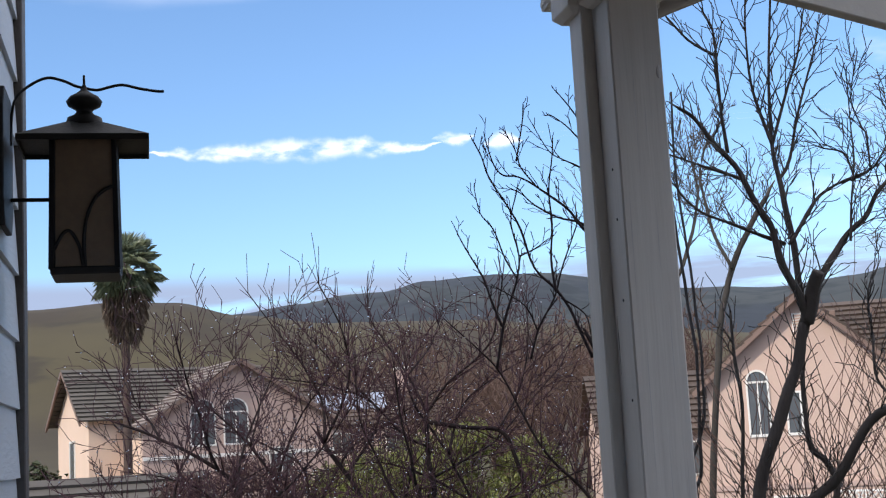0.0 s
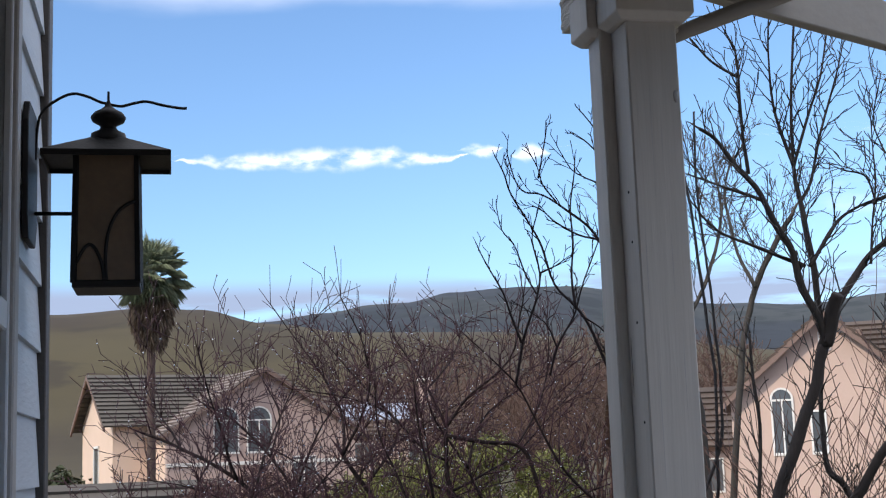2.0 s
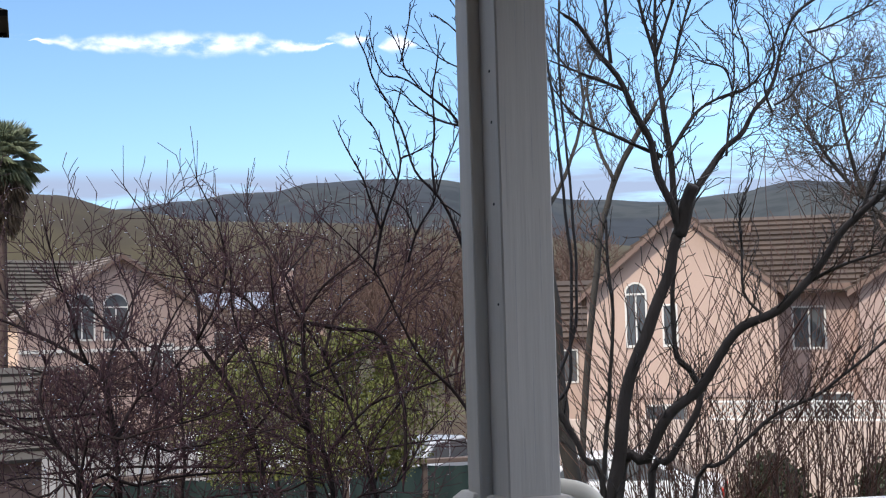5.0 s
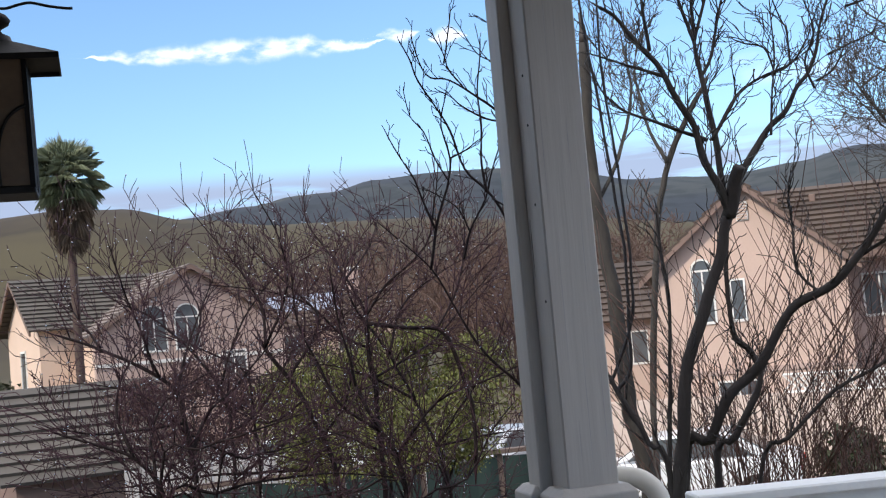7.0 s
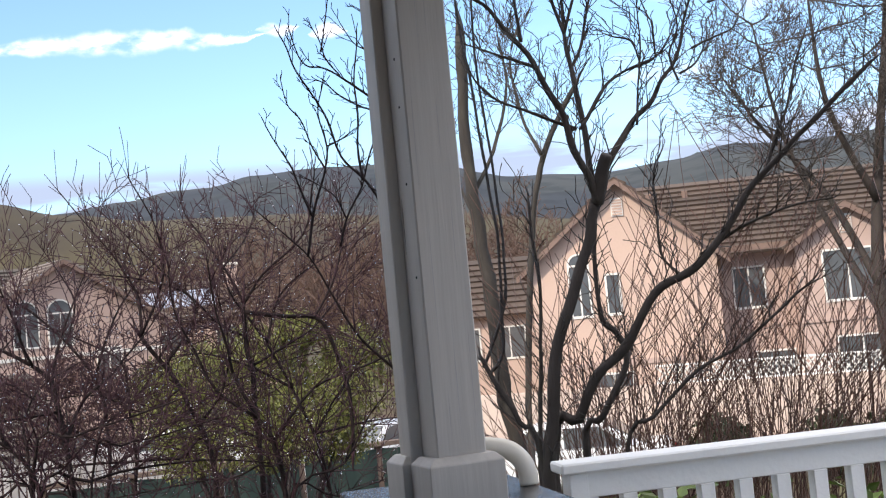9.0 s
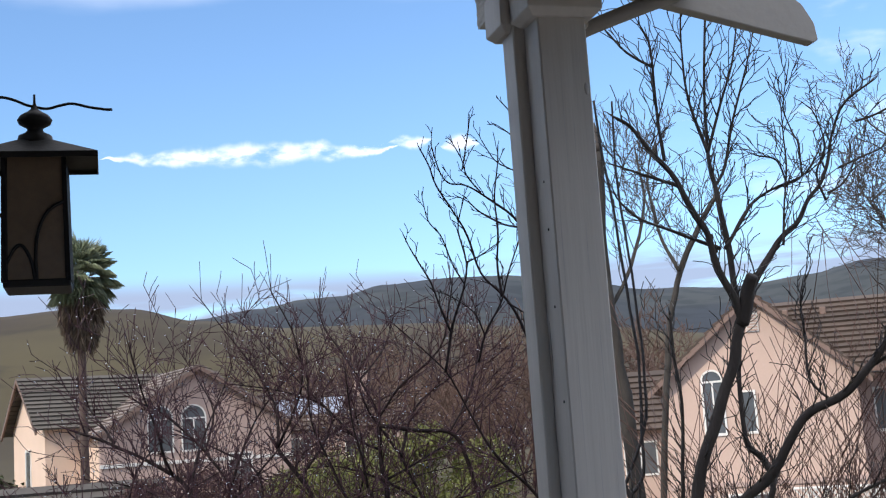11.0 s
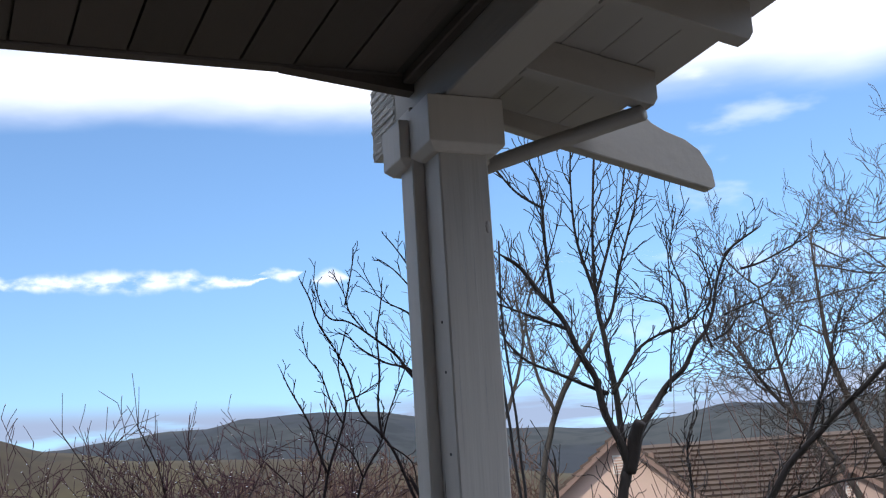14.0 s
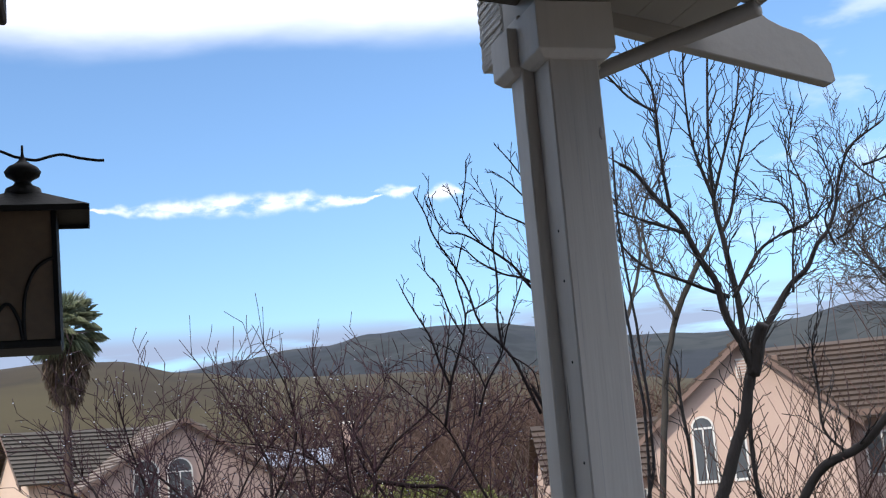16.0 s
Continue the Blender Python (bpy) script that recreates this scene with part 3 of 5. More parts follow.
def house_wall():
    wall = tagged(new("wall_left"), "blue grey lap siding house wall", "wall", kind="structure")
    wall.matrix_basis = WALL
    # unseen upper wall, carried up to 6.6 m to keep sun off the porch
    part("wall_core", block(-0.2, -0.012, -0.65, -0.05, -1.2, 6.6, TRIM, 0), wall)
    part("wall_core", block(-0.2, -0.012, -5.2, -0.65, -1.2, 0.72, TRIM, 0), wall)
    part("wall_core", block(-0.2, -0.012, -5.2, -0.65, 3.02, 6.6, TRIM, 0), wall)
    part("wall_core", block(-0.2, -0.012, -5.2, -4.21, 0.72, 3.02, TRIM, 0), wall)
    board = prism([(-0.011, 0.0), (0.014, 0.0), (0.002, 0.185), (-0.011, 0.185)], "y", -0.605, -0.095, SIDING)
    longb = prism([(-0.011, 0.0), (0.014, 0.0), (0.002, 0.185), (-0.011, 0.185)], "y", -5.2, -0.61, SIDING)
    for k in range(45):
        z = -1.15 + 0.17 * k
        part("siding_board", board, wall, m=pose(0, 0, z))
        if z < 0.5 or z > 3.04:
            part("siding_board", longb, wall, m=pose(0, 0, z))
    cb = part("corner_board", block(-0.12, 0.026, -0.093, 0.004, -1.2, 6.6, CORNER_SHADED, 0.003))
    cb.matrix_basis = WALL
    tagged(cb, "corner board at the wall end, coloured dark for its shadow", "trim", kind="structure")
    back = part("wall_back", block(-2.6, -2.5, -5.2, 0.0, -1.2, 6.6, TRIM, 0))
    back.matrix_basis = WALL
    tagged(back, "plain inner house wall", "wall", kind="structure")
    end = part("wall_end", block(-2.5, -0.12, -0.1, 0.0, -1.2, 6.6, SIDING, 0))
    end.matrix_basis = WALL
    tagged(end, "house end wall in blue grey siding", "wall", kind="structure")
    # three double hung windows side by side
    for k, s in enumerate((0.61, 1.81, 3.01)):
        win = tagged(new("window_%d" % (k + 1)), "double hung window with pale sashes and a dark screen", "window", kind="structure")
        win.matrix_basis = WALL
        a, b = -s - 1.2, -s
        part("casing", block(-0.012, 0.015, b - 0.07, b, 0.70, 3.06, TRIM, 0.004), win)
        part("casing", block(-0.012, 0.015, a, a + 0.05, 0.70, 3.06, TRIM, 0.004), win)
        part("stop_bead", block(-0.012, 0.005, b - 0.10, b - 0.071, 0.72, 3.02, SASH, 0.003), win)
        part("stop_bead", block(-0.012, 0.005, a + 0.051, a + 0.08, 0.72, 3.02, SASH, 0.003), win)
        part("window_sill", block(-0.05, 0.05, a, b, 0.66, 0.70, SASH, 0.004), win)
        part("head", block(-0.012, 0.03, a, b, 3.02, 3.10, TRIM, 0.004), win)
        up = part("upper_sash", block(-0.03, 0.003, a + 0.08, b - 0.10, 1.735, 1.80, SASH, 0.004), win)
        part("pane", block(-0.016, -0.010, a + 0.08, b - 0.10, 1.80, 3.02, GLASS, 0), up)
        lo = part("lower_sash", block(-0.05, -0.012, a + 0.08, b - 0.10, 0.70, 0.76, SASH, 0.003), win)
        part("screen", block(-0.018, -0.014, a + 0.08, b - 0.10, 0.76, 1.735, SCREEN, 0), lo)
    hood = part("window_hood", block(0.031, 0.215, -3.3, -1.32, 2.30, 2.42, DARKWOOD, 0.004))
    hood.matrix_basis = WALL
    tagged(hood, "dark stained board hood over the windows", "trim", kind="structure")


def wall_lantern():
    """Iron porch lantern with amber glass on a wall plate."""
    ob = thing("wall_lantern", WALL @ pose(0.196, -0.43, 0), "black iron craftsman wall lantern with amber glass", "lantern")
    zb, zt, w, wb = 1.865, 2.165, 0.069, 0.073
    body = part("cage", block(-0.077, 0.077, -0.077, 0.077, zb - 0.012, zb + 0.006, IRON, 0.003), ob)
    for sx in (-1, 1):
        for sy in (-1, 1):
            bar = Tubes()
            bar.add([Vector((sx * wb, sy * wb, zb)), Vector((sx * w, sy * w, zt + 0.02))], [0.009, 0.008], 4)
            part("corner_bar", bar.mesh("bar", IRON, False), body)
    for k in range(4):
        m = Matrix.Rotation(math.pi / 2 * k, 4, "Z")
        pane = mesh("glass", [m @ Vector(p) for p in ((-wb + 0.004, -wb + 0.002, zb + 0.004), (wb - 0.004, -wb + 0.002, zb + 0.004), (w - 0.004, -w + 0.002, zt + 0.02), (-w + 0.004, -w + 0.002, zt + 0.02),
                    (-wb + 0.004, -wb + 0.006, zb + 0.004), (wb - 0.004, -wb + 0.006, zb + 0.004), (w - 0.004, -w + 0.006, zt + 0.02), (-w + 0.004, -w + 0.006, zt + 0.02))],
                    [(0, 1, 2, 3), (7, 6, 5, 4), (0, 4, 5, 1), (2, 6, 7, 3), (1, 5, 6, 2), (0, 3, 7, 4)], AMBER)
        part("glass_panel", pane, ob, "dark amber art glass")
        # two arcs of leading
        a1 = [Vector((0.0, -wb - 0.001, zb + 0.005)), Vector((-0.002, -wb - 0.001, zb + 0.06)), Vector((0.004, -0.0745, zb + 0.115)), Vector((0.022, -0.0742, zb + 0.160)), Vector((0.045, -0.074, zb + 0.182)), Vector((0.066, -0.0725, zb + 0.192))]
        a2 = [Vector((-0.004, -wb - 0.001, zb + 0.005)), Vector((-0.012, -wb - 0.001, zb + 0.05)), Vector((-0.030, -0.0755, zb + 0.085)), Vector((-0.048, -0.0755, zb + 0.082)), Vector((-0.068, -0.0745, zb + 0.045))]
        for a in (a1, a2):
            part("leading", tube_mesh([m @ p for p in smoothed(a, 4)], 0.0042, IRON, 6), ob)
    ro, rd, zr = 0.148, 0.105, 2.160
    ri, qd = ro - 0.004, rd - 0.004
    vs = [(x * ro, y * rd, z) for z in (zr, zr + 0.014) for x, y in ((-1, -1), (1, -1), (1, 1), (-1, 1))]
    vs += [(x * 0.035, y * 0.035, zr + 0.060) for x, y in ((-1, -1), (1, -1), (1, 1), (-1, 1))]
    vs += [(x * ri, y * qd, z) for z in (zr, zr + 0.010) for x, y in ((-1, -1), (1, -1), (1, 1), (-1, 1))]
    fs = []
    for k in range(4):
        j = (k + 1) % 4
        fs += [(k, j, 4 + j, 4 + k), (4 + k, 4 + j, 8 + j, 8 + k), (12 + k, 16 + k, 16 + j, 12 + j), (k, 12 + k, 12 + j, j)]
    fs += [(8, 9, 10, 11), (16, 19, 18, 17)]
    part("hood", mesh("hood", vs, fs, IRON), ob)
    part("finial", lathe([(0.046, 2.2120), (0.044, 2.2190), (0.04, 2.2350), (0.024, 2.2430), (0.018, 2.2510), (0.022, 2.2570), (0.038, 2.2660), (0.042, 2.2760), (0.034, 2.2870), (0.02, 2.2950), (0.01, 2.3030), (0.006, 2.3110), (0.0032, 2.3190), (0.0028, 2.3410)], IRON), ob)
    hookl = smoothed([Vector(p) for p in ((-0.168, 0.0, 2.17), (-0.165, 0.0, 2.24), (-0.155, 0.0, 2.285), (-0.125, 0.01, 2.318), (-0.085, 0, 2.334), (-0.05, 0, 2.328), (-0.02, 0, 2.315), (0.0, 0, 2.310))], 4)
    hookr = smoothed([Vector(p) for p in ((0.0, 0, 2.310), (0.03, 0, 2.305), (0.06, 0, 2.313), (0.09, 0, 2.318), (0.13, 0, 2.309), (0.17, 0, 2.303), (0.186, 0, 2.303))], 4)
    part("scroll", tube_mesh(hookl, 0.0035, IRON, 6), ob)
    part("scroll", tube_mesh(hookr, 0.0035, IRON, 6), ob)
    part("arm", tube_mesh([Vector((-0.17, 0, 2.04)), Vector((-0.07, 0, 2.04))], 0.005, IRON, 8), ob)
    plate = [(-0.075, 1.96), (0.075, 1.96), (0.105, 2.01), (0.105, 2.23), (0.075, 2.28), (-0.075, 2.28), (-0.105, 2.23), (-0.105, 2.01)]
    part("wall_plate", prism([(y - 0.05, z) for y, z in plate], "x", -0.182, -0.168, IRON, 0.002), ob)


def grill():
    """Covered barbecue at the end of the porch: only its lid and handle reach into view."""
    ob = thing("barbecue_grill", pose(-1.207, -0.725, -0.009, 0, 0, -6.3), "pale steel barbecue lid with a tube handle", "grill")
    part("cart", block(-0.30, 0.0, -0.24, 0.24, 0.06, 0.86, IRON, 0.01), ob)
    prof = [(-0.28 + 0.28 * math.cos(a), 0.86 + 0.40 * math.sin(a)) for a in [math.pi * k / 14 / 1.0 for k in range(15)]]
    part("lid", prism([(0.14 + x * 0.94, z) for x, z in prof], "y", -0.23, 0.23, GRILLE, 0.004), ob).matrix_basis = pose(-0.058, 0, 0.012)
    h = part("handle", tube_mesh([Vector((-0.01, -0.20, 1.20)), Vector((-0.01, 0.20, 1.20))], 0.013, STEEL, 12), ob, "chrome tube handle")
    for y in (-0.19, 0.19):
        part("handle_end", block(-0.03, 0.008, y - 0.02, y + 0.02, 1.10, 1.215, IRON, 0.006), h)


porch_floor()
pier()
column()
beam_and_roof()
downspout()
railing()
house_wall()
wall_lantern()
grill()


# ---- garden trees ----
def tree(name, label, limbs, d0, bark, twig_mat, rng, twig_len, twig_level, spacing, group="", drops=0, twig_r=0.006, lift=0.12, crook=0.28, kids=4, thin=0.0018, whips=0, pairs=2, crown=90.0):
    """limbs: (name, radius at start, radius at end, depth shift at start and end, azimuth and elevation pairs).
    Twigs sprout along every limb; over the crown elevation only short spurs grow."""
    base = ray(limbs[0][5][0][0], limbs[0][5][0][1], d0)
    foot = polar(limbs[0][5][0][0], d0, 0)
    foot.z = land(limbs[0][5][0][0], d0) - 0.05
    ob = thing(name, Matrix.Translation(foot), label, "tree", group)
    T, nodes = Tubes(), []
    for i, (nm, r0, r1, s0, s1, line) in enumerate(limbs):
        n = len(line)
        pts = [ray(a, e, d0 + s0 + (s1 - s0) * k / (n - 1)) - foot for k, (a, e) in enumerate(line)]
        if i == 0:
            pts = [Vector((pts[0].x, pts[0].y, 0)) * 0.7, pts[0] * 0.55 + Vector((0, 0, -0.1))] + pts
        elif line[0][1] < -5.5:
            pts = [Vector((0, 0, 0.02)) + Vector((pts[0].x, pts[0].y, 0)) * 0.4] + pts
        pts = smoothed(pts, 4)
        m = len(pts)
        rad = [(r0 + (r1 - r0) * (k / (m - 1)) ** 0.8) * (1 + 0.16 * noise.noise(p * 9)) for k, p in enumerate(pts)]
        L = Tubes()
        pts = [p + Vector((noise.noise(p * 5), noise.noise(p * 5 + Vector((7, 0, 0))), noise.noise(p * 5 + Vector((0, 9, 0))))) * min(rad[k] * 1.3, 0.02) for k, p in enumerate(pts)]
        L.add(pts, rad, 9 if r0 > 0.03 else 6)
        part(nm, L.mesh(nm, BARK_WET if nm == "vine" else bark), ob)
        if nm in ("stub", "vine"):
            continue
        walked = 0.0
        for k in range(1, m):
            seg = pts[k] - pts[k - 1]
            walked += seg.length
            if rad[k] < 0.028 and walked > spacing:
                walked = 0.0
                for _ in range(pairs):
                    side = seg.cross(Vector((rng.gauss(0, 1), rng.gauss(0, 1), rng.gauss(0, 1)))).normalized()
                    q = pts[k] + foot - EYE
                    high = math.degrees(math.atan2(q.z, math.hypot(q.x, q.y))) > crown
                    twig(T, rng, pts[k], (seg.normalized() * 0.7 + side * 0.62 + Vector((0, 0, 0.38))).normalized(), twig_len * rng.uniform(0.5, 1.2) * (0.4 if high else 1), min(twig_r, rad[k] * 0.7), 0 if high else twig_level, lift, crook, kids, nodes, thin)
        twig(T, rng, pts[-1], (pts[-1] - pts[-2]).normalized(), twig_len * 0.35, r1, 0, lift, crook, kids, nodes, thin)
        for _ in range(whips):
            k = rng.randrange(m // 2, m)
            twig(T, rng, pts[k], Vector((rng.gauss(0, 0.22), rng.gauss(0, 0.22), 1)).normalized(), rng.uniform(0.15, 0.32), 0.0030, 0, 0.02, 0.03, 0, nodes, thin)
    tw = part("twiggery", T.mesh("twiggery", twig_mat), ob)
    tagged(tw, kind="stuff")
    if drops:
        vs, fs = [], []
        for p in rng.sample(nodes, min(drops, len(nodes))):
            k, s = len(vs), rng.uniform(0.0028, 0.0052)
            vs += [p + Vector(q) * s for q in ((0, 0, -2.2), (1, 0, -1), (0, 1, -1), (-1, 0, -1), (0, -1, -1), (0, 0, 0))]
            fs += [(k, k + 1 + j, k + 1 + (j + 1) % 4) for j in range(4)] + [(k + 5, k + 1 + (j + 1) % 4, k + 1 + j) for j in range(4)]
        tagged(part("raindrops", mesh("raindrops", vs, fs, DROP, True), ob, "hanging raindrops"), kind="stuff")
    return ob


rng = random.Random(11)
tree("bare_fruit_tree", "bare dark fruit tree with long pruned limbs beside the porch", [
    ("trunk", 0.034, 0.021, 0, 0, [(31.9, -8.3), (32.3, -5.8), (32.8, -3.1), (33.8, -0.4), (34.7, 2.1), (35.1, 3.8)]),
    ("limb", 0.02, 0.006, 0, -0.3, [(35.2, 3.8), (34.9, 5.2), (34.3, 7.1), (34.0, 8.3), (33.0, 10.2), (32.0, 11.7), (31.2, 12.8), (30.6, 13.3)]),
    ("limb", 0.015, 0.004, 0.05, 0.2, [(35.1, 4.4), (34.9, 7.1), (34.7, 9.3), (34.6, 10.3), (34.5, 11.4), (34.5, 13.2), (34.8, 15.7), (35.1, 18.8)]),
    ("branch", 0.008, 0.0028, 0.1, 0.3, [(34.6, 9.8), (35.2, 10.7), (35.6, 12.4), (36.1, 13.8), (36.6, 15.2), (36.9, 16.2)]),
    ("branch", 0.009, 0.0028, 0.1, 0, [(34.5, 11.4), (34.1, 12.7), (33.8, 14.6), (33.8, 16.3), (34.0, 18.2)]),
    ("branch", 0.007, 0.0028, 0.1, 0.3, [(34.5, 11.4), (35.2, 13.4), (35.9, 15.1), (36.3, 16.8), (36.6, 17.6)]),
    ("branch", 0.009, 0.0028, -0.1, -0.2, [(32.5, 11.2), (32.5, 13.1), (32.4, 14.8), (32.4, 16.4), (32.0, 17.4)]),
    ("branch", 0.006, 0.0024, -0.1, -0.1, [(32.4, 15.4), (31.3, 16.2), (30.4, 17.3), (29.9, 17.7)]),
    ("branch", 0.008, 0.0028, 0, -0.2, [(33.1, 10.0), (31.9, 10.5), (30.7, 11.1), (30.0, 11.4)]),
    ("branch", 0.009, 0.003, 0, -0.3, [(34.6, 7.1), (33.6, 7.6), (32.6, 8.1), (31.3, 8.7), (30.4, 9.6), (30.1, 10.3)]),
    ("branch", 0.01, 0.0028, 0, 0.4, [(34.8, 7.1), (35.7, 8.4), (36.3, 9.1), (37.1, 9.5), (38.4, 9.9), (39.0, 10.6), (39.3, 11.1)]),
    ("branch", 0.005, 0.0024, 0.2, 0.3, [(37.7, 9.8), (37.4, 10.7), (36.6, 11.0), (36.2, 11.2)]),
    ("branch", 0.005, 0.0024, 0.2, 0.3, [(38.4, 9.9), (38.4, 11.3), (38.2, 11.8), (37.9, 13.0), (38.3, 14.5)]),
    ("limb", 0.019, 0.004, 0, 0.5, [(35.1, 3.6), (35.4, 4.8), (36.1, 6.0), (36.7, 6.7), (37.3, 7.4), (38.1, 8.0), (38.6, 8.8), (39.1, 9.4), (39.5, 10.3), (39.8, 11.5), (40.5, 12.8), (41.8, 13.6)]),
    ("branch", 0.006, 0.0026, 0.3, 0.4, [(40.9, 11.9), (41.8, 12.1), (43.0, 12.6), (43.7, 12.9)]),
    ("branch", 0.006, 0.0026, 0.3, 0.5, [(40.0, 10.1), (40.9, 10.4), (41.8, 10.7), (42.1, 11.2)]),
    ("branch", 0.006, 0.0024, 0.2, 0.1, [(39.3, 8.7), (39.0, 9.9), (39.5, 11.1), (39.2, 12.5), (38.9, 12.9)]),
    ("branch", 0.006, 0.0024, 0.2, 0.3, [(39.4, 9.0), (40.1, 9.4), (40.6, 10.2), (40.7, 10.7)]),
    ("branch", 0.006, 0.0024, 0.1, 0.3, [(37.3, 7.0), (37.5, 8.5), (37.8, 10.4), (37.8, 11.8), (37.8, 13.3)]),
    ("stub", 0.028, 0.026, 0, -0.05, [(35.2, 3.8), (35.5, 5.0), (35.9, 5.8)]),
    ("limb", 0.026, 0.008, 0.05, -0.3, [(32.2, -7.6), (33.4, -5.7), (34.5, -3.9), (35.8, -2.6), (37.4, -0.6), (38.7, 0.2), (39.7, 0.9), (40.8, 1.9), (41.9, 3.5), (42.8, 4.4), (44.0, 5.5), (45.0, 6.3), (46.0, 7.1), (47.5, 8.3)]),
    ("branch", 0.009, 0.003, -0.1, 0, [(42.7, 4.4), (43.3, 5.8), (43.9, 7.0), (44.4, 8.8), (44.9, 9.9)]),
    ("branch", 0.008, 0.003, -0.1, -0.3, [(40.5, 1.5), (42.1, 2.2), (43.8, 2.7), (45.4, 2.8)]),
    ("branch", 0.007, 0.003, 0, 0.2, [(38.6, 0.2), (37.8, 1.2), (37.8, 3.0), (37.8, 4.8), (38.3, 5.8)]),
    ("limb", 0.018, 0.009, 0.2, 0.2, [(33.5, -8.1), (34.5, -5.7), (35.8, -3.4), (35.5, -2.2), (34.9, -1.5), (34.8, -0.2), (34.9, 1.6), (35.1, 3.6)]),
    ("limb", 0.014, 0.01, 0, 0.1, [(31.7, -8.3), (30.8, -5.7), (29.8, -3.7), (29.4, -2.8)]),
    ("limb", 0.013, 0.006, 0.3, 0.4, [(31.6, -7.7), (32.0, -3.2), (32.2, -0.2), (32.1, 2.4), (32.1, 4.4)]),
    ("branch", 0.012, 0.005, 0.3, 0.5, [(35.2, -8.2), (36.7, -5.9), (38.8, -4.0), (40.9, -3.0), (43.0, -1.2), (44.0, -0.6)]),
], 5.2, BARK, BARK_WET, rng, 0.17, 1, 0.036, twig_r=0.0042, lift=0.16, crook=0.30, kids=3, thin=0.0021, pairs=1)

tree("grey_trunk_tree", "grey barked bare tree with a climbing dark vine", [
    ("trunk", 0.070, 0.036, 0, 0, [(30.3, -7.2), (29.8, -4.2), (29.7, -1.1), (29.4, 3.5), (29.2, 6.1), (29.2, 9.1), (29.4, 12.0)]),
    ("vine", 0.009, 0.006, -3.2, -3.2, [(29.5, -3.3), (30.3, -2.4), (30.4, -0.3), (30.5, 2.0), (30.3, 5.9), (30.0, 9.2), (29.7, 12.2), (29.6, 14.2)]),
    ("vine", 0.009, 0.005, -3.2, -3.2, [(29.3, -3.0), (29.9, -2.0), (30.6, -0.0), (30.7, 2.5), (30.6, 6.4), (30.3, 9.7), (30.3, 12.2), (30.4, 14.1)]),
    ("leader", 0.034, 0.024, 3.0, 3.0, [(30.6, -6.0), (31.2, 0.5), (31.7, 4.2), (32.4, 6.5), (33.2, 8.0), (34.0, 9.3)]),
    ("limb", 0.018, 0.007, 1.0, 1.4, [(32.4, 6.5), (31.6, 8.5), (31.4, 10.8), (31.9, 12.2)]),
    ("limb", 0.018, 0.007, 0, 0.6, [(29.3, 5.0), (30.6, 7.5), (31.2, 9.8), (31.0, 11.8)]),
    ("limb", 0.014, 0.006, 0, 0.6, [(29.3, 4.0), (28.2, 6.5), (27.5, 9.0), (27.4, 11.5)]),
], 9.0, BARK_GREY, TWIG_GREY, rng, 0.6, 3, 0.22, twig_r=0.005, lift=0.26, crook=0.16, kids=3.6, thin=0.0024)

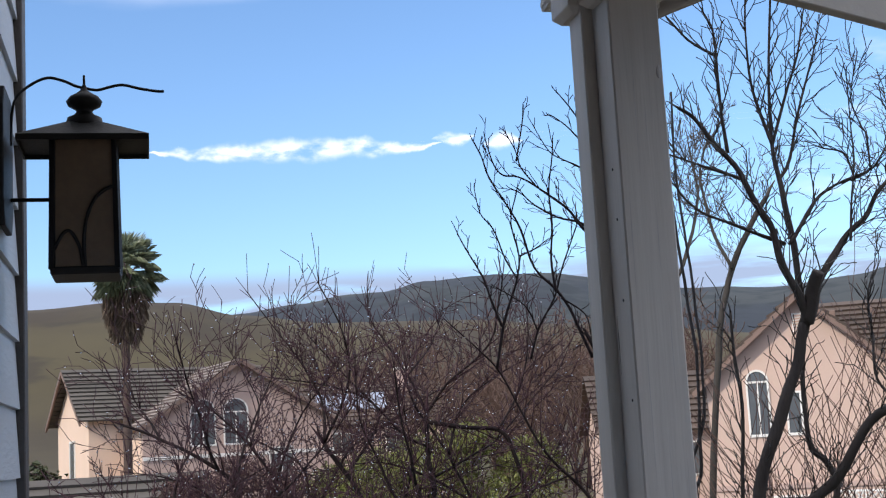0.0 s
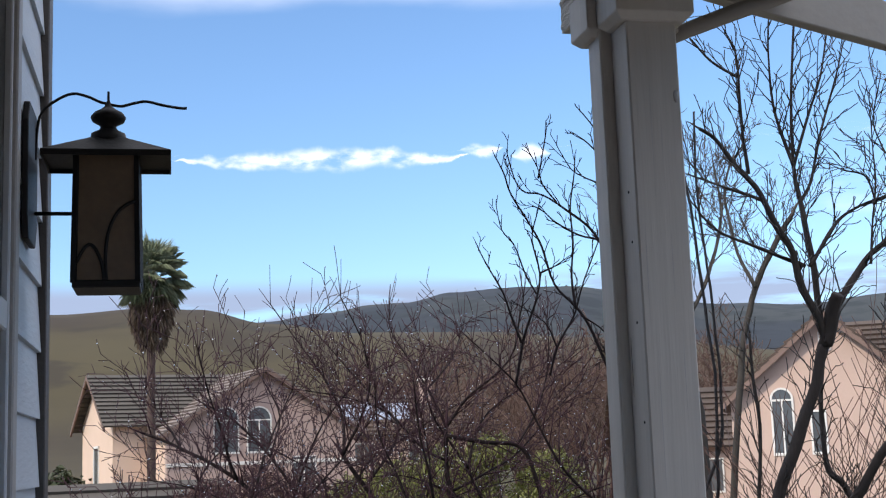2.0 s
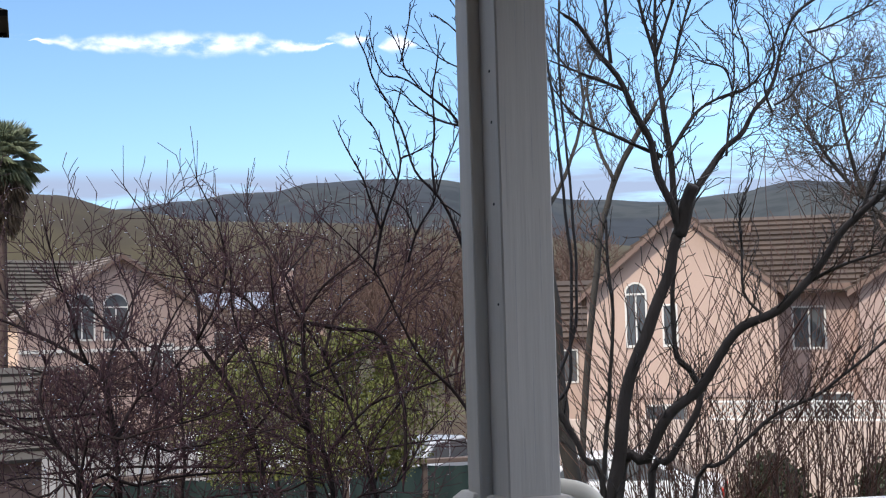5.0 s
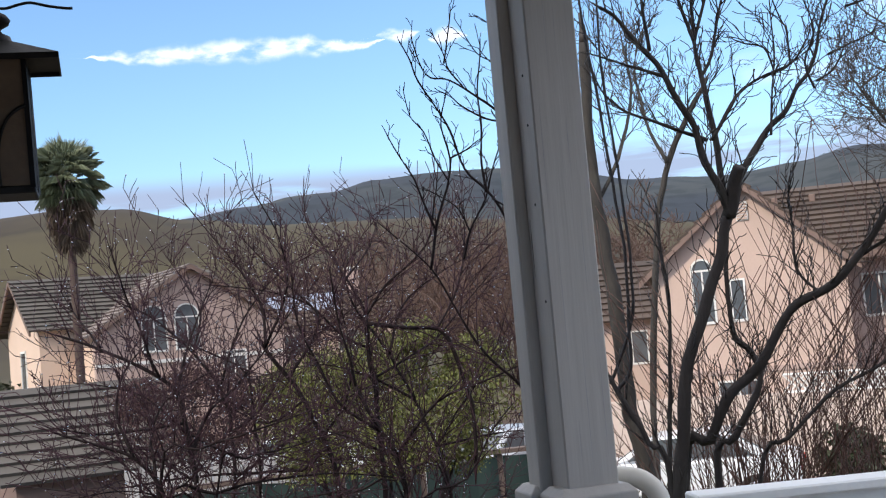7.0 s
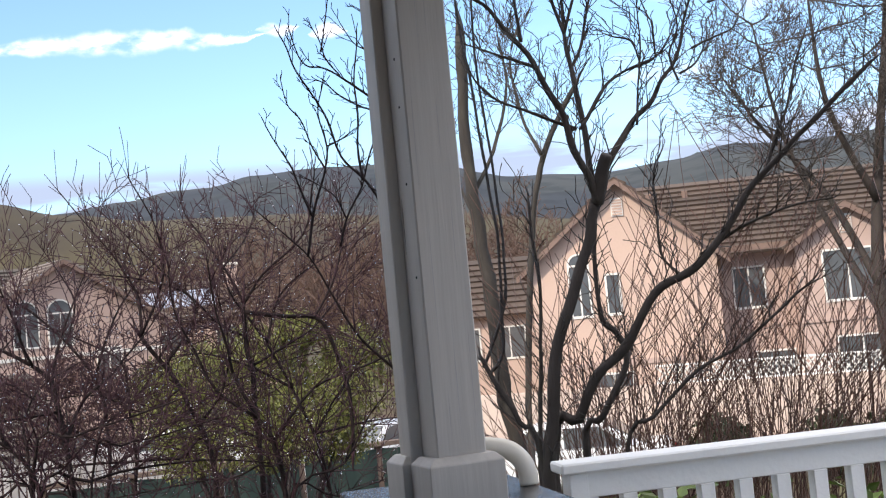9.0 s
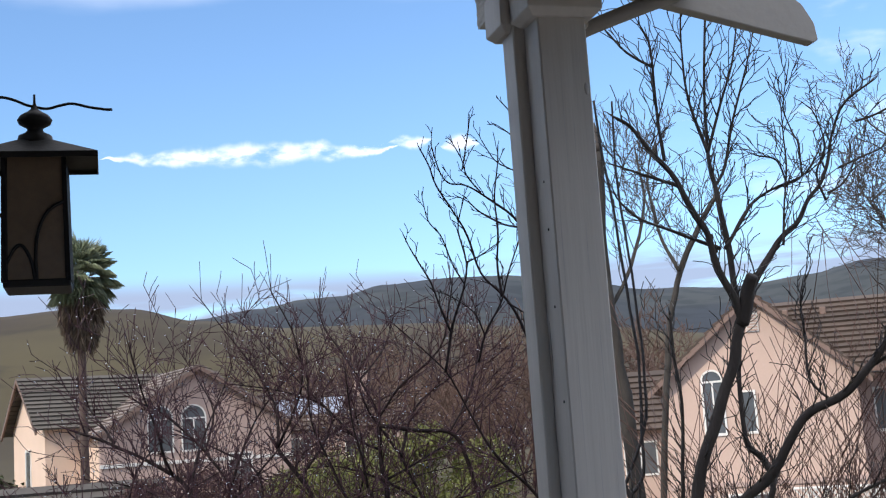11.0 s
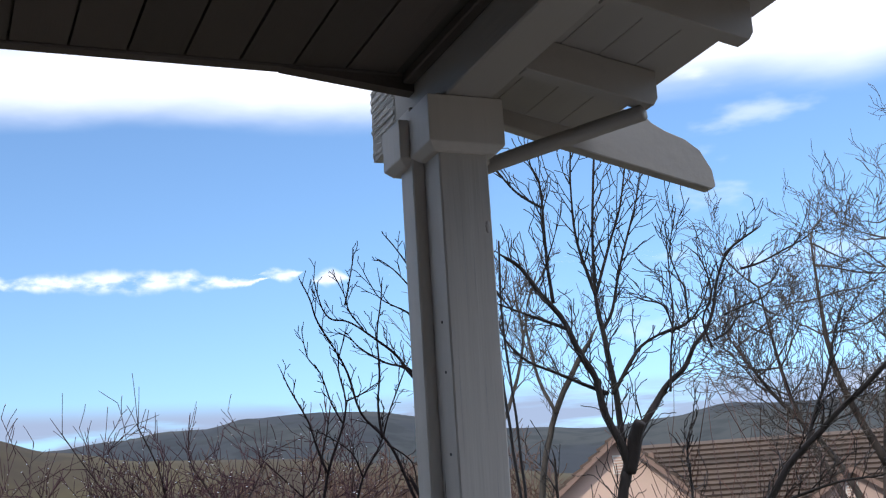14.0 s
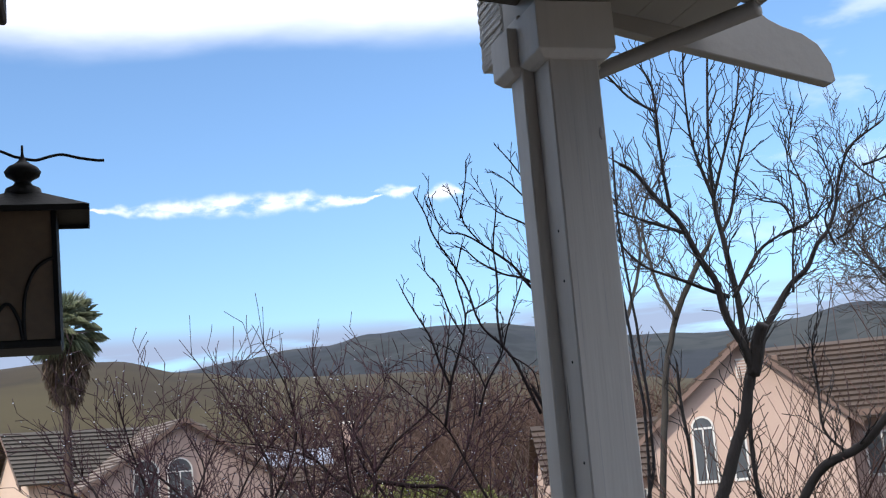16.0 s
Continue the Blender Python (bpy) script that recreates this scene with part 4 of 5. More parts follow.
plum = [
    [("trunk", 0.02, 0.007, 0, 0, [(11.0, -8.4), (10.8, -4.5), (10.4, -2.0), (9.7, -1.0), (8.6, -0.2), (7.3, 0.5), (5.8, 1.1)]),
     ("limb", 0.012, 0.003, 0, 0.3, [(10.7, -4.5), (11.7, -2.6), (13.2, -1.3), (14.4, -0.0), (15.8, 1.8)]),
     ("limb", 0.01, 0.003, 0, 0.5, [(10.3, -2.0), (10.8, -0.1), (11.6, 1.8), (12.4, 3.5)]),
     ("limb", 0.009, 0.003, 0, -0.4, [(9.7, -1.0), (9.1, 0.8), (8.5, 2.8), (8.0, 4.9)]),
     ("limb", 0.009, 0.003, 0, -0.3, [(10.5, -3.0), (8.9, -3.1), (7.0, -3.1), (5.3, -2.7)]),
     ("limb", 0.009, 0.003, 0, 0.4, [(10.8, -5.5), (9.0, -4.3), (7.4, -4.2), (5.6, -3.8)]),
     ("limb", 0.009, 0.003, 0, -0.5, [(11.0, -7.5), (9.4, -6.1), (7.8, -5.6), (6.0, -5.7)]),
     ("limb", 0.008, 0.003, 0, 0.4, [(7.3, 0.6), (6.5, 1.8), (5.7, 3.3)])],
    [("trunk", 0.022, 0.012, 0, 0, [(16.8, -9.0), (16.9, -5.9), (16.4, -4.1), (15.7, -2.5), (14.3, -0.1)]),
     ("limb", 0.011, 0.003, 0, 0.4, [(14.3, -0.1), (14.2, 1.9), (13.2, 3.7), (12.3, 5.0), (11.2, 6.6)]),
     ("limb", 0.01, 0.003, 0, -0.3, [(14.3, -0.0), (15.4, 2.5), (15.3, 4.5), (14.3, 6.8)]),
     ("limb", 0.012, 0.006, 0, -0.2, [(16.9, -5.9), (15.4, -5.5), (13.5, -5.4), (10.8, -5.3), (8.2, -5.4)]),
     ("limb", 0.013, 0.004, 0.2, 0.3, [(13.6, -8.6), (13.6, -5.3), (13.5, -2.8), (13.3, -1.1), (12.1, -0.2), (10.1, 0.9)]),
     ("limb", 0.01, 0.003, 0, 0.5, [(15.2, -1.4), (16.7, 0.9), (15.5, 2.5), (13.7, 4.7), (12.7, 5.7)]),
     ("limb", 0.01, 0.003, 0, -0.5, [(16.5, -4.1), (17.6, -2.7), (18.0, -0.8), (17.7, 1.5)]),
     ("limb", 0.008, 0.003, 0, 0.2, [(15.7, -2.5), (14.1, -3.3), (12.2, -2.4), (10.1, -2.4)])],
    [("trunk", 0.021, 0.014, 0, 0, [(18.9, -9.2), (18.9, -4.3), (18.8, -1.8), (18.7, -0.4), (18.8, 1.0)]),
     ("limb", 0.011, 0.003, 0, 0.3, [(18.8, 1.0), (18.0, 2.6), (17.3, 3.9), (16.5, 5.2), (16.4, 6.4)]),
     ("limb", 0.011, 0.003, 0, -0.3, [(18.8, 1.0), (19.7, 2.2), (21.6, 3.8), (22.2, 5.8), (22.4, 6.7)]),
     ("limb", 0.013, 0.013, 0, 0.2, [(18.8, 0.6), (20.3, 0.3), (21.8, 0.1), (22.5, -1.1), (23.0, -3.2), (23.0, -5.9)]),
     ("limb", 0.01, 0.003, 0, 0.5, [(18.8, -1.8), (20.7, -0.9), (21.7, -0.3), (23.1, 1.1), (24.8, 2.8)]),
     ("limb", 0.01, 0.003, 0, -0.4, [(18.7, -0.4), (17.5, 0.3), (16.2, 1.7), (14.5, 2.4), (12.6, 2.8)]),
     ("limb", 0.008, 0.003, 0, 0.6, [(17.9, 2.6), (19.1, 4.0), (19.7, 5.5)]),
     ("limb", 0.008, 0.003, 0, 0.2, [(21.8, 0.1), (22.9, 1.9), (23.4, 4.1), (23.3, 5.7)])],
    [("trunk", 0.019, 0.01, 0, 0, [(20.0, -9.5), (19.9, -7.0), (19.6, -5.3), (19.0, -4.2), (18.1, -2.1)]),
     ("limb", 0.011, 0.004, 0, 0.2, [(19.6, -5.3), (21.6, -3.1), (23.7, -2.4), (25.4, -1.8)]),
     ("limb", 0.01, 0.003, 0, -0.2, [(19.0, -4.2), (17.4, -2.8), (16.4, -0.7), (15.8, 0.9), (15.7, 2.7)]),
     ("limb", 0.01, 0.003, 0, 0.5, [(19.9, -6.9), (18.4, -4.8), (16.5, -3.9), (14.8, -4.0)]),
     ("limb", 0.01, 0.003, 0.2, -0.3, [(26.3, -4.1), (25.1, -2.5), (24.1, -1.4), (23.2, -0.0), (22.1, 2.4), (21.2, 3.5), (19.8, 4.9)]),
     ("limb", 0.01, 0.003, 0, 0.3, [(20.0, -8.7), (22.6, -6.5), (24.0, -4.4), (25.0, -3.4)]),
     ("limb", 0.009, 0.003, 0, -0.2, [(18.1, -2.1), (17.8, -0.3), (17.5, 1.5), (17.4, 3.0)]),
     ("limb", 0.009, 0.003, 0, 0.3, [(19.9, -7.5), (17.5, -6.7), (15.1, -6.7), (12.6, -6.9)]),
     ("limb", 0.009, 0.003, 0, 0.3, [(20.0, -8.2), (22.2, -7.9), (24.2, -7.4)])],
    [("trunk", 0.019, 0.006, 0, 0, [(11.9, -8.3), (12.5, -5.5), (12.5, -3.6), (12.1, -1.6), (11.1, -0.0), (9.6, 1.6), (8.3, 2.4)]),
     ("limb", 0.011, 0.003, 0, 0.3, [(12.5, -3.6), (14.1, -2.3), (15.3, -0.4), (16.7, 0.5), (18.6, 1.6), (20.4, 2.6)]),
     ("limb", 0.01, 0.003, 0, -0.3, [(12.1, -1.6), (13.1, 0.8), (14.5, 2.7), (16.4, 4.0)]),
     ("limb", 0.011, 0.003, 0, 0.3, [(12.5, -5.5), (14.6, -4.3), (17.0, -2.8), (19.5, -1.8), (22.1, -1.3)]),
     ("limb", 0.01, 0.003, 0, -0.2, [(12.6, -4.6), (10.6, -3.4), (9.1, -1.8), (7.8, -1.2), (6.0, -0.8)]),
     ("limb", 0.008, 0.003, 0, 0.2, [(11.1, -0.0), (11.5, 1.7), (10.9, 3.2), (10.3, 4.2)])],
    [("trunk", 0.019, 0.007, 0, 0, [(21.9, -9.5), (21.7, -7.0), (21.3, -5.0), (20.5, -2.9), (19.6, -0.8)]),
     ("limb", 0.01, 0.003, 0, 0.3, [(21.3, -5.0), (22.7, -3.1), (24.1, -1.2), (24.9, 0.7)]),
     ("limb", 0.01, 0.003, 0, -0.3, [(20.5, -2.9), (18.6, -1.7), (16.7, -1.0), (14.7, -1.1)]),
     ("limb", 0.01, 0.003, 0, 0.4, [(19.6, -0.8), (20.3, 1.2), (21.9, 2.5), (23.5, 3.2)]),
     ("limb", 0.01, 0.003, 0, -0.2, [(19.7, -0.8), (18.3, 1.3), (18.0, 3.1), (18.8, 4.0)]),
     ("limb", 0.009, 0.003, 0, 0.2, [(21.7, -7.0), (19.7, -5.8), (17.8, -5.1), (15.8, -5.4)]),
     ("limb", 0.009, 0.003, 0, 0.2, [(21.3, -5.0), (23.3, -4.7), (24.9, -4.6), (26.1, -4.9)])],
    [("trunk", 0.018, 0.006, 0, 0, [(8.9, -8.9), (9.6, -7.1), (9.4, -5.6), (8.4, -4.3), (7.0, -3.6), (5.5, -3.0)]),
     ("limb", 0.012, 0.004, 0, 0.3, [(9.5, -7.1), (11.7, -6.1), (14.4, -5.8), (16.9, -5.8), (19.4, -6.2)]),
     ("limb", 0.01, 0.003, 0, -0.3, [(9.4, -5.7), (11.2, -4.2), (13.4, -3.7), (15.7, -3.1)]),
     ("limb", 0.01, 0.003, 0, 0.2, [(9.3, -5.9), (9.1, -3.9), (9.9, -2.0), (11.7, -1.0)]),
     ("limb", 0.01, 0.003, 0, 0.2, [(8.4, -4.3), (7.8, -2.3), (8.2, -0.7), (9.2, 0.5)]),
     ("limb", 0.01, 0.003, 0, 0.2, [(9.5, -7.3), (7.7, -6.4), (6.0, -5.5), (4.2, -5.0)]),
     ("limb", 0.009, 0.003, 0, 0.2, [(11.8, -6.1), (13.1, -4.8), (15.0, -4.5), (17.5, -4.0)]),
     ("limb", 0.009, 0.003, 0, -0.2, [(9.5, -7.6), (11.9, -7.4), (14.5, -7.7), (17.3, -7.5)])],
]
for k, (limbs, d) in enumerate(zip(plum, (7.0, 7.4, 7.8, 6.7, 8.4, 8.2, 6.3))):
    tree("plum_tree", ("bare reddish plum tree beaded with raindrops", "bare spreading plum tree beaded with raindrops", "low bare plum tree with arching limbs and raindrops", "bare plum tree with long level limbs and raindrops", "bare plum tree with thin crossing limbs and raindrops", "bare plum tree with forked limbs and raindrops", "low tangled bare plum tree with raindrops")[k], limbs, d, BARK_PLUM, TWIG_RED, rng, 0.38, 2, 0.064, "bare plum trees", 460, 0.0052, 0.03, 0.10, 3.5, 0.0021, 6, 1, 3.6)

tree("young_bare_tree", "slender bare tree with sparse budding twigs", [
    ("trunk", 0.018, 0.008, 0, 0, [(27.5, -6.5), (27.0, -1.0), (26.4, 2.6), (25.9, 4.0)]),
    ("limb", 0.008, 0.003, 0, 0.1, [(26.1, 2.9), (25.4, 4.8), (24.7, 6.0), (23.8, 7.0), (23.3, 8.7), (22.9, 9.6), (22.1, 11.0), (21.8, 12.0), (21.4, 12.8)]),
    ("limb", 0.0066, 0.0027, 0, 0.1, [(24.7, 5.9), (24.6, 7.3), (24.7, 8.8), (24.7, 10.3), (24.9, 11.8), (25.0, 12.6)]),
    ("limb", 0.0075, 0.0028, -0.2, -0.1, [(27.1, 7.4), (26.1, 8.5), (25.5, 9.4), (24.7, 10.1), (23.9, 10.7), (23.3, 11.0), (22.7, 11.1), (22.3, 11.6), (22.0, 12.8)]),
    ("limb", 0.0066, 0.0027, -0.2, -0.1, [(27.0, 7.9), (26.0, 8.8), (25.0, 9.1), (24.0, 9.7), (23.5, 10.2), (23.0, 10.5)]),
    ("branch", 0.0046, 0.0024, -0.1, 0, [(24.1, 10.6), (23.5, 11.4), (23.3, 12.2), (22.9, 13.0)]),
    ("branch", 0.0046, 0.0024, -0.1, 0, [(23.3, 11.7), (23.6, 12.9), (23.8, 13.9)]),
    ("limb", 0.0075, 0.0028, 0.2, 0.2, [(21.9, 2.7), (22.5, 5.1), (23.0, 6.5), (23.2, 7.5), (22.9, 9.0), (23.2, 10.2)]),
    ("branch", 0.0046, 0.0024, 0.2, 0.2, [(23.0, 6.6), (22.5, 7.6), (22.1, 8.8), (21.6, 9.5), (21.4, 10.6)]),
    ("limb", 0.0066, 0.0026, 0.2, 0.2, [(22.3, 4.5), (21.8, 5.8), (21.5, 6.7), (21.1, 7.5), (20.7, 8.3), (20.4, 9.0)]),
    ("limb", 0.0066, 0.0026, 0.1, 0.1, [(23.4, 3.0), (23.8, 4.2), (24.6, 5.6), (25.0, 6.8), (25.7, 8.5), (26.0, 9.1)]),
    ("branch", 0.0046, 0.0024, 0.1, 0.1, [(23.8, 4.2), (23.4, 5.2), (22.7, 5.8), (22.1, 6.2)]),
    ("branch", 0.0046, 0.0024, 0.1, 0.1, [(23.2, 7.5), (23.9, 7.8), (24.5, 8.2)]),
    ("branch", 0.0046, 0.0024, -0.1, -0.1, [(26.7, 10.8), (26.0, 11.3), (25.4, 11.6), (24.8, 12.0), (24.3, 12.9)]),
    ("branch", 0.0046, 0.0024, -0.1, -0.1, [(26.6, 11.9), (26.1, 12.5), (25.6, 13.1), (25.1, 13.5)]),
    ("branch", 0.0046, 0.0024, -0.1, -0.1, [(26.6, 12.6), (26.1, 13.5), (25.7, 14.1), (25.3, 14.6)]),
    ("branch", 0.0046, 0.0024, 0, 0, [(24.9, 5.6), (25.9, 4.8), (26.1, 3.8)]),
], 6.0, BARK_PLUM, BARK_PLUM, rng, 0.09, 1, 0.046, twig_r=0.0034, lift=0.10, crook=0.24, kids=1.5, thin=0.0021, pairs=1)


def thicket():
    """Upright rusty shoots in front of the neighbour's house."""
    foot = polar(37, 6.6)
    foot.z = land(37, 6.6) - 0.05
    ob = thing("red_stemmed_shrub", Matrix.Translation(foot), "bare shrub of upright rust red stems", "shrub")
    for k in range(290):
        az = rng.uniform(32.5, 46)
        d = rng.uniform(5.8, 7.6)
        p = polar(az, d) - foot
        p.z = land(az, d) - foot.z
        top = rng.uniform(-3.8, 1.0) if az < 41 else rng.uniform(-3.5, 2.4)
        h = EYE.z + d * math.tan(radians(top)) - foot.z - p.z
        T = Tubes()
        lean = Vector((rng.gauss(0.02 + 0.02 * max(az - 37, 0), 0.12), rng.gauss(0, 0.10), 1)).normalized()
        twig(T, rng, p, lean, max(h * 0.9, 0.5), rng.uniform(0.004, 0.009), 1, 0.05, 0.08, 3.2, None, 0.0021)
        part("stem", T.mesh("stem", WILLOW), ob)


thicket()


def right_tree():
    foot = polar(46.5, 22, 0)
    foot.z = land(46.5, 22)
    ob = thing("tall_bare_tree", Matrix.Translation(foot), "tall bare tree with a fine grey twig crown", "tree")
    r = random.Random(5)
    tk = Tubes()
    lines = [[(0, 0, 0), (-0.3, 0, 3.0), (-0.2, 0.2, 5.0), (0.2, 0.1, 7.6), (0.4, 0.2, 9.4)],
             [(-0.3, 0, 3.1), (-1.0, 0.3, 4.7), (-1.6, 0.5, 6.3), (-1.9, 0.5, 8.2)],
             [(-0.3, 0, 3.6), (-1.0, 0.4, 5.2), (-1.9, 0.5, 6.4), (-2.5, 0.6, 7.4)],
             [(-0.2, 0.1, 5.0), (-0.8, -0.4, 6.6), (-0.9, -0.6, 8.6)],
             [(-0.25, 0, 3.8), (0.9, 0.3, 5.5), (1.8, 0.2, 7.4)]]
    rot = Matrix.Rotation(radians(-46.5), 3, "Z")
    T = Tubes()
    for i, l in enumerate(lines):
        pts = smoothed([rot @ Vector(p) for p in l], 4)
        n = len(pts)
        rad = [(0.15 if i == 0 else 0.075) * (1 - 0.82 * k / (n - 1)) for k in range(n)]
        L = Tubes()
        L.add(pts, rad, 8)
        part("trunk" if i == 0 else "limb", L.mesh("limb", BARK), ob)
        for k in range(3, n):
            if pts[k].z < 5.4:
                continue
            for _ in range(2):
                side = Vector((r.gauss(0, 1), r.gauss(0, 1), r.gauss(0, 0.6) + 0.3)).normalized()
                twig(T, r, pts[k], side, r.uniform(0.8, 1.7), 0.018, 3, 0.14, 0.24, 5, thin=0.005)
    tagged(part("twiggery", T.mesh("twiggery", TWIG_GREY), ob), kind="stuff")


right_tree()


def palm():
    d = 50
    foot = polar(6.05, d)
    foot.z = land(6.05, d)
    top = EYE.z + d * math.tan(radians(8.05)) - foot.z
    ob = thing("fan_palm", Matrix.Translation(foot), "tall fan palm with a green head and dry skirt", "palm tree")
    prof = []
    for k in range(40):
        z = top * k / 39
        prof.append((0.17 - 0.045 * k / 39 + 0.016 * (k % 2), z))
    part("trunk", lathe(prof, PALM_TRUNK, 12), ob)
    r = random.Random(3)

    def fan(vs, fs, base, direction, stem, size, droop):
        direction = direction.normalized()
        side = direction.cross(Vector((0, 0, 1)))
        side = side.normalized() if side.length > 0.05 else Vector((1, 0, 0))
        up = side.cross(direction)
        hub = base + direction * stem
        w = up * 0.018
        k = len(vs)
        vs.extend([base - w, base + w, hub])
        fs.append((k, k + 1, k + 2))
        for j in range(15):
            a = -1.45 + 2.9 * j / 14
            ln = size * (0.72 + 0.28 * math.cos(a)) * r.uniform(0.9, 1.05)
            dd = (direction * math.cos(a) + side * math.sin(a)).normalized()
            q = dd.cross(up).normalized() * size * 0.040
            mid = hub + dd * ln * 0.62 + up * size * 0.03 * (j % 2)
            tip = hub + dd * ln + Vector((0, 0, -droop * ln))
            k = len(vs)
            vs.extend([hub, mid + q, tip, mid - q])
            fs.extend([(k, k + 1, k + 2), (k, k + 2, k + 3)])

    for n, material, nm in ((100, PALM_LEAF, "frond_head"), (120, PALM_DRY, "dry_skirt")):
        vs, fs = [], []
        for i in range(n):
            a = r.uniform(0, 2 * math.pi)
            if nm == "frond_head":
                e = -0.8 + 2.3 * (i + r.random()) / n
                ln = r.uniform(0.5, 0.75) if e < -0.1 else r.uniform(0.6, 1.0)
                fan(vs, fs, Vector((0, 0, top + r.uniform(-0.2, 0.1))), Vector((math.cos(a) * math.cos(e), math.sin(a) * math.cos(e), math.sin(e))), ln, r.uniform(0.75, 0.95), 0.32 if e < 0.3 else (0.2 if e < 0.9 else 0.05))
            else:
                u = r.random()
                z = top - 0.15 - 1.5 * u
                e = -0.72 - 0.68 * u - r.uniform(0, 0.15)
                fan(vs, fs, Vector((0.12 * math.cos(a), 0.12 * math.sin(a), z)), Vector((math.cos(a) * math.cos(e), math.sin(a) * math.cos(e), math.sin(e))), r.uniform(0.35, 0.7), r.uniform(0.6, 0.9), 0.3)
        part(nm, mesh(nm, vs, fs, material), ob)


palm()


# ---- shrubs ----
def shrub(name, label, az, d, blobs, count, size, material, droop=0.0, seed=1):
    foot = polar(az, d)
    foot.z = land(az, d)
    ob = thing(name, Matrix.Translation(foot), label, "shrub")
    r = random.Random(seed)
    rot = Matrix.Rotation(radians(-az), 3, "Z")
    bl = [(rot @ Vector(c), Vector(s)) for c, s in blobs]
    T = Tubes()
    for c, s in bl:
        T.add([Vector((c.x * 0.2, c.y * 0.2, -0.05)), c * 0.6, c], [0.05, 0.03, 0.01], 5)
    part("stem", T.mesh("stem", BARK_WET), ob)
    tagged(part("foliage", leaf_cloud(r, bl, count, size, material, "foliage", droop), ob), kind="stuff")
    return ob


shrub("yellow_green_shrub", "large yellow green leafy shrub behind the bare trees", 18.7, 15, [
    ((-1.0, 0, 2.7), (0.55, 0.7, 0.6)), ((0.0, 0.3, 3.2), (0.8, 0.9, 0.55)), ((1.05, 0, 2.8), (0.6, 0.8, 0.7)), ((0.4, -0.5, 2.5), (0.9, 0.8, 0.6)), ((-0.55, -0.3, 3.1), (0.65, 0.8, 0.5)), ((1.2, 0.1, 3.2), (0.45, 0.5, 0.35)), ((-0.8, 0.1, 2.2), (0.5, 0.6, 0.4)), ((0.5, 0.2, 3.45), (0.4, 0.5, 0.3)), ((0.9, 0.1, 2.2), (0.5, 0.6, 0.4)), ((0.0, -0.2, 2.3), (1.0, 0.7, 0.5)), ((-1.1, 0.2, 3.0), (0.4, 0.5, 0.4)), ((0.1, 0.4, 2.8), (1.2, 0.6, 0.7))], 48000, 0.044, LEAF, 1.2, 4)
shrub("maroon_shrub", "dark maroon bare hedge below the cream house", 10.6, 30, [((-1.2, 0, 2.9), (0.8, 0.7, 0.7)), ((0, 0, 3.2), (0.9, 0.7, 0.75)), ((1.0, 0, 2.9), (0.8, 0.7, 0.7)), ((-0.4, 0, 2.1), (1.3, 0.7, 0.8)), ((0.7, 0, 1.9), (1.1, 0.7, 0.9))], 16000, 0.07, LEAF_MAROON, 0.6, 71)
for k, (az, d, s) in enumerate(((37, 4.6, 0.45), (39.5, 4.4, 0.5), (42, 4.3, 0.5), (44.5, 4.2, 0.5), (47.5, 4.1, 0.5), (22.0, 6.0, 0.30))):
    foot_z = land(az, d)
    top = 0.86 - foot_z if az > 30 else 0.58 - foot_z
    tagged(shrub("hedge_shrub", "bright green leafy hedge shrub below the railing" if az > 30 else "bright green low shrub below the pier", az, d, [((0, 0, top - s), (s, s, s)), ((0.2, 0.2, top - 2 * s), (s * 1.1, s, s)), ((-0.15, 0.1, top - 1.5 * s), (s, s, s))], 2600, 0.055, LEAF_HEDGE, 0, 20 + k), group="hedge shrubs")
for k, (az, d, s) in enumerate(((38.6, 26, 0.8), (43.2, 26, 0.75), (45.6, 26, 0.7), (33.2, 27, 0.7))):
    tagged(shrub("clipped_shrub", "rounded olive brown shrub before the garden wall", az, d, [((0, 0, s * 0.9), (s, s, s))], 1800, 0.16, LEAF_DARK, 0, 40 + k), group="rounded shrubs")
shrub("dark_evergreen", "dark evergreen mass beside the cream house", 2.3, 62, [((0, 0, 2), (1.3, 1.3, 2.2)), ((-1.5, 1, 1.5), (1.5, 1.2, 1.8))], 3000, 0.35, LEAF_DARK, 0, 60)
shrub("conifer", "dark conifer behind the neighbour roof", 33.0, 75, [((0, 0, 3.0), (1.6, 1.6, 3.0)), ((0.2, 0, 5.6), (1.0, 1.0, 2.2)), ((2.4, 0, 4.0), (1.2, 1.0, 2.6))], 4000, 0.45, LEAF_DARK, 0, 61)


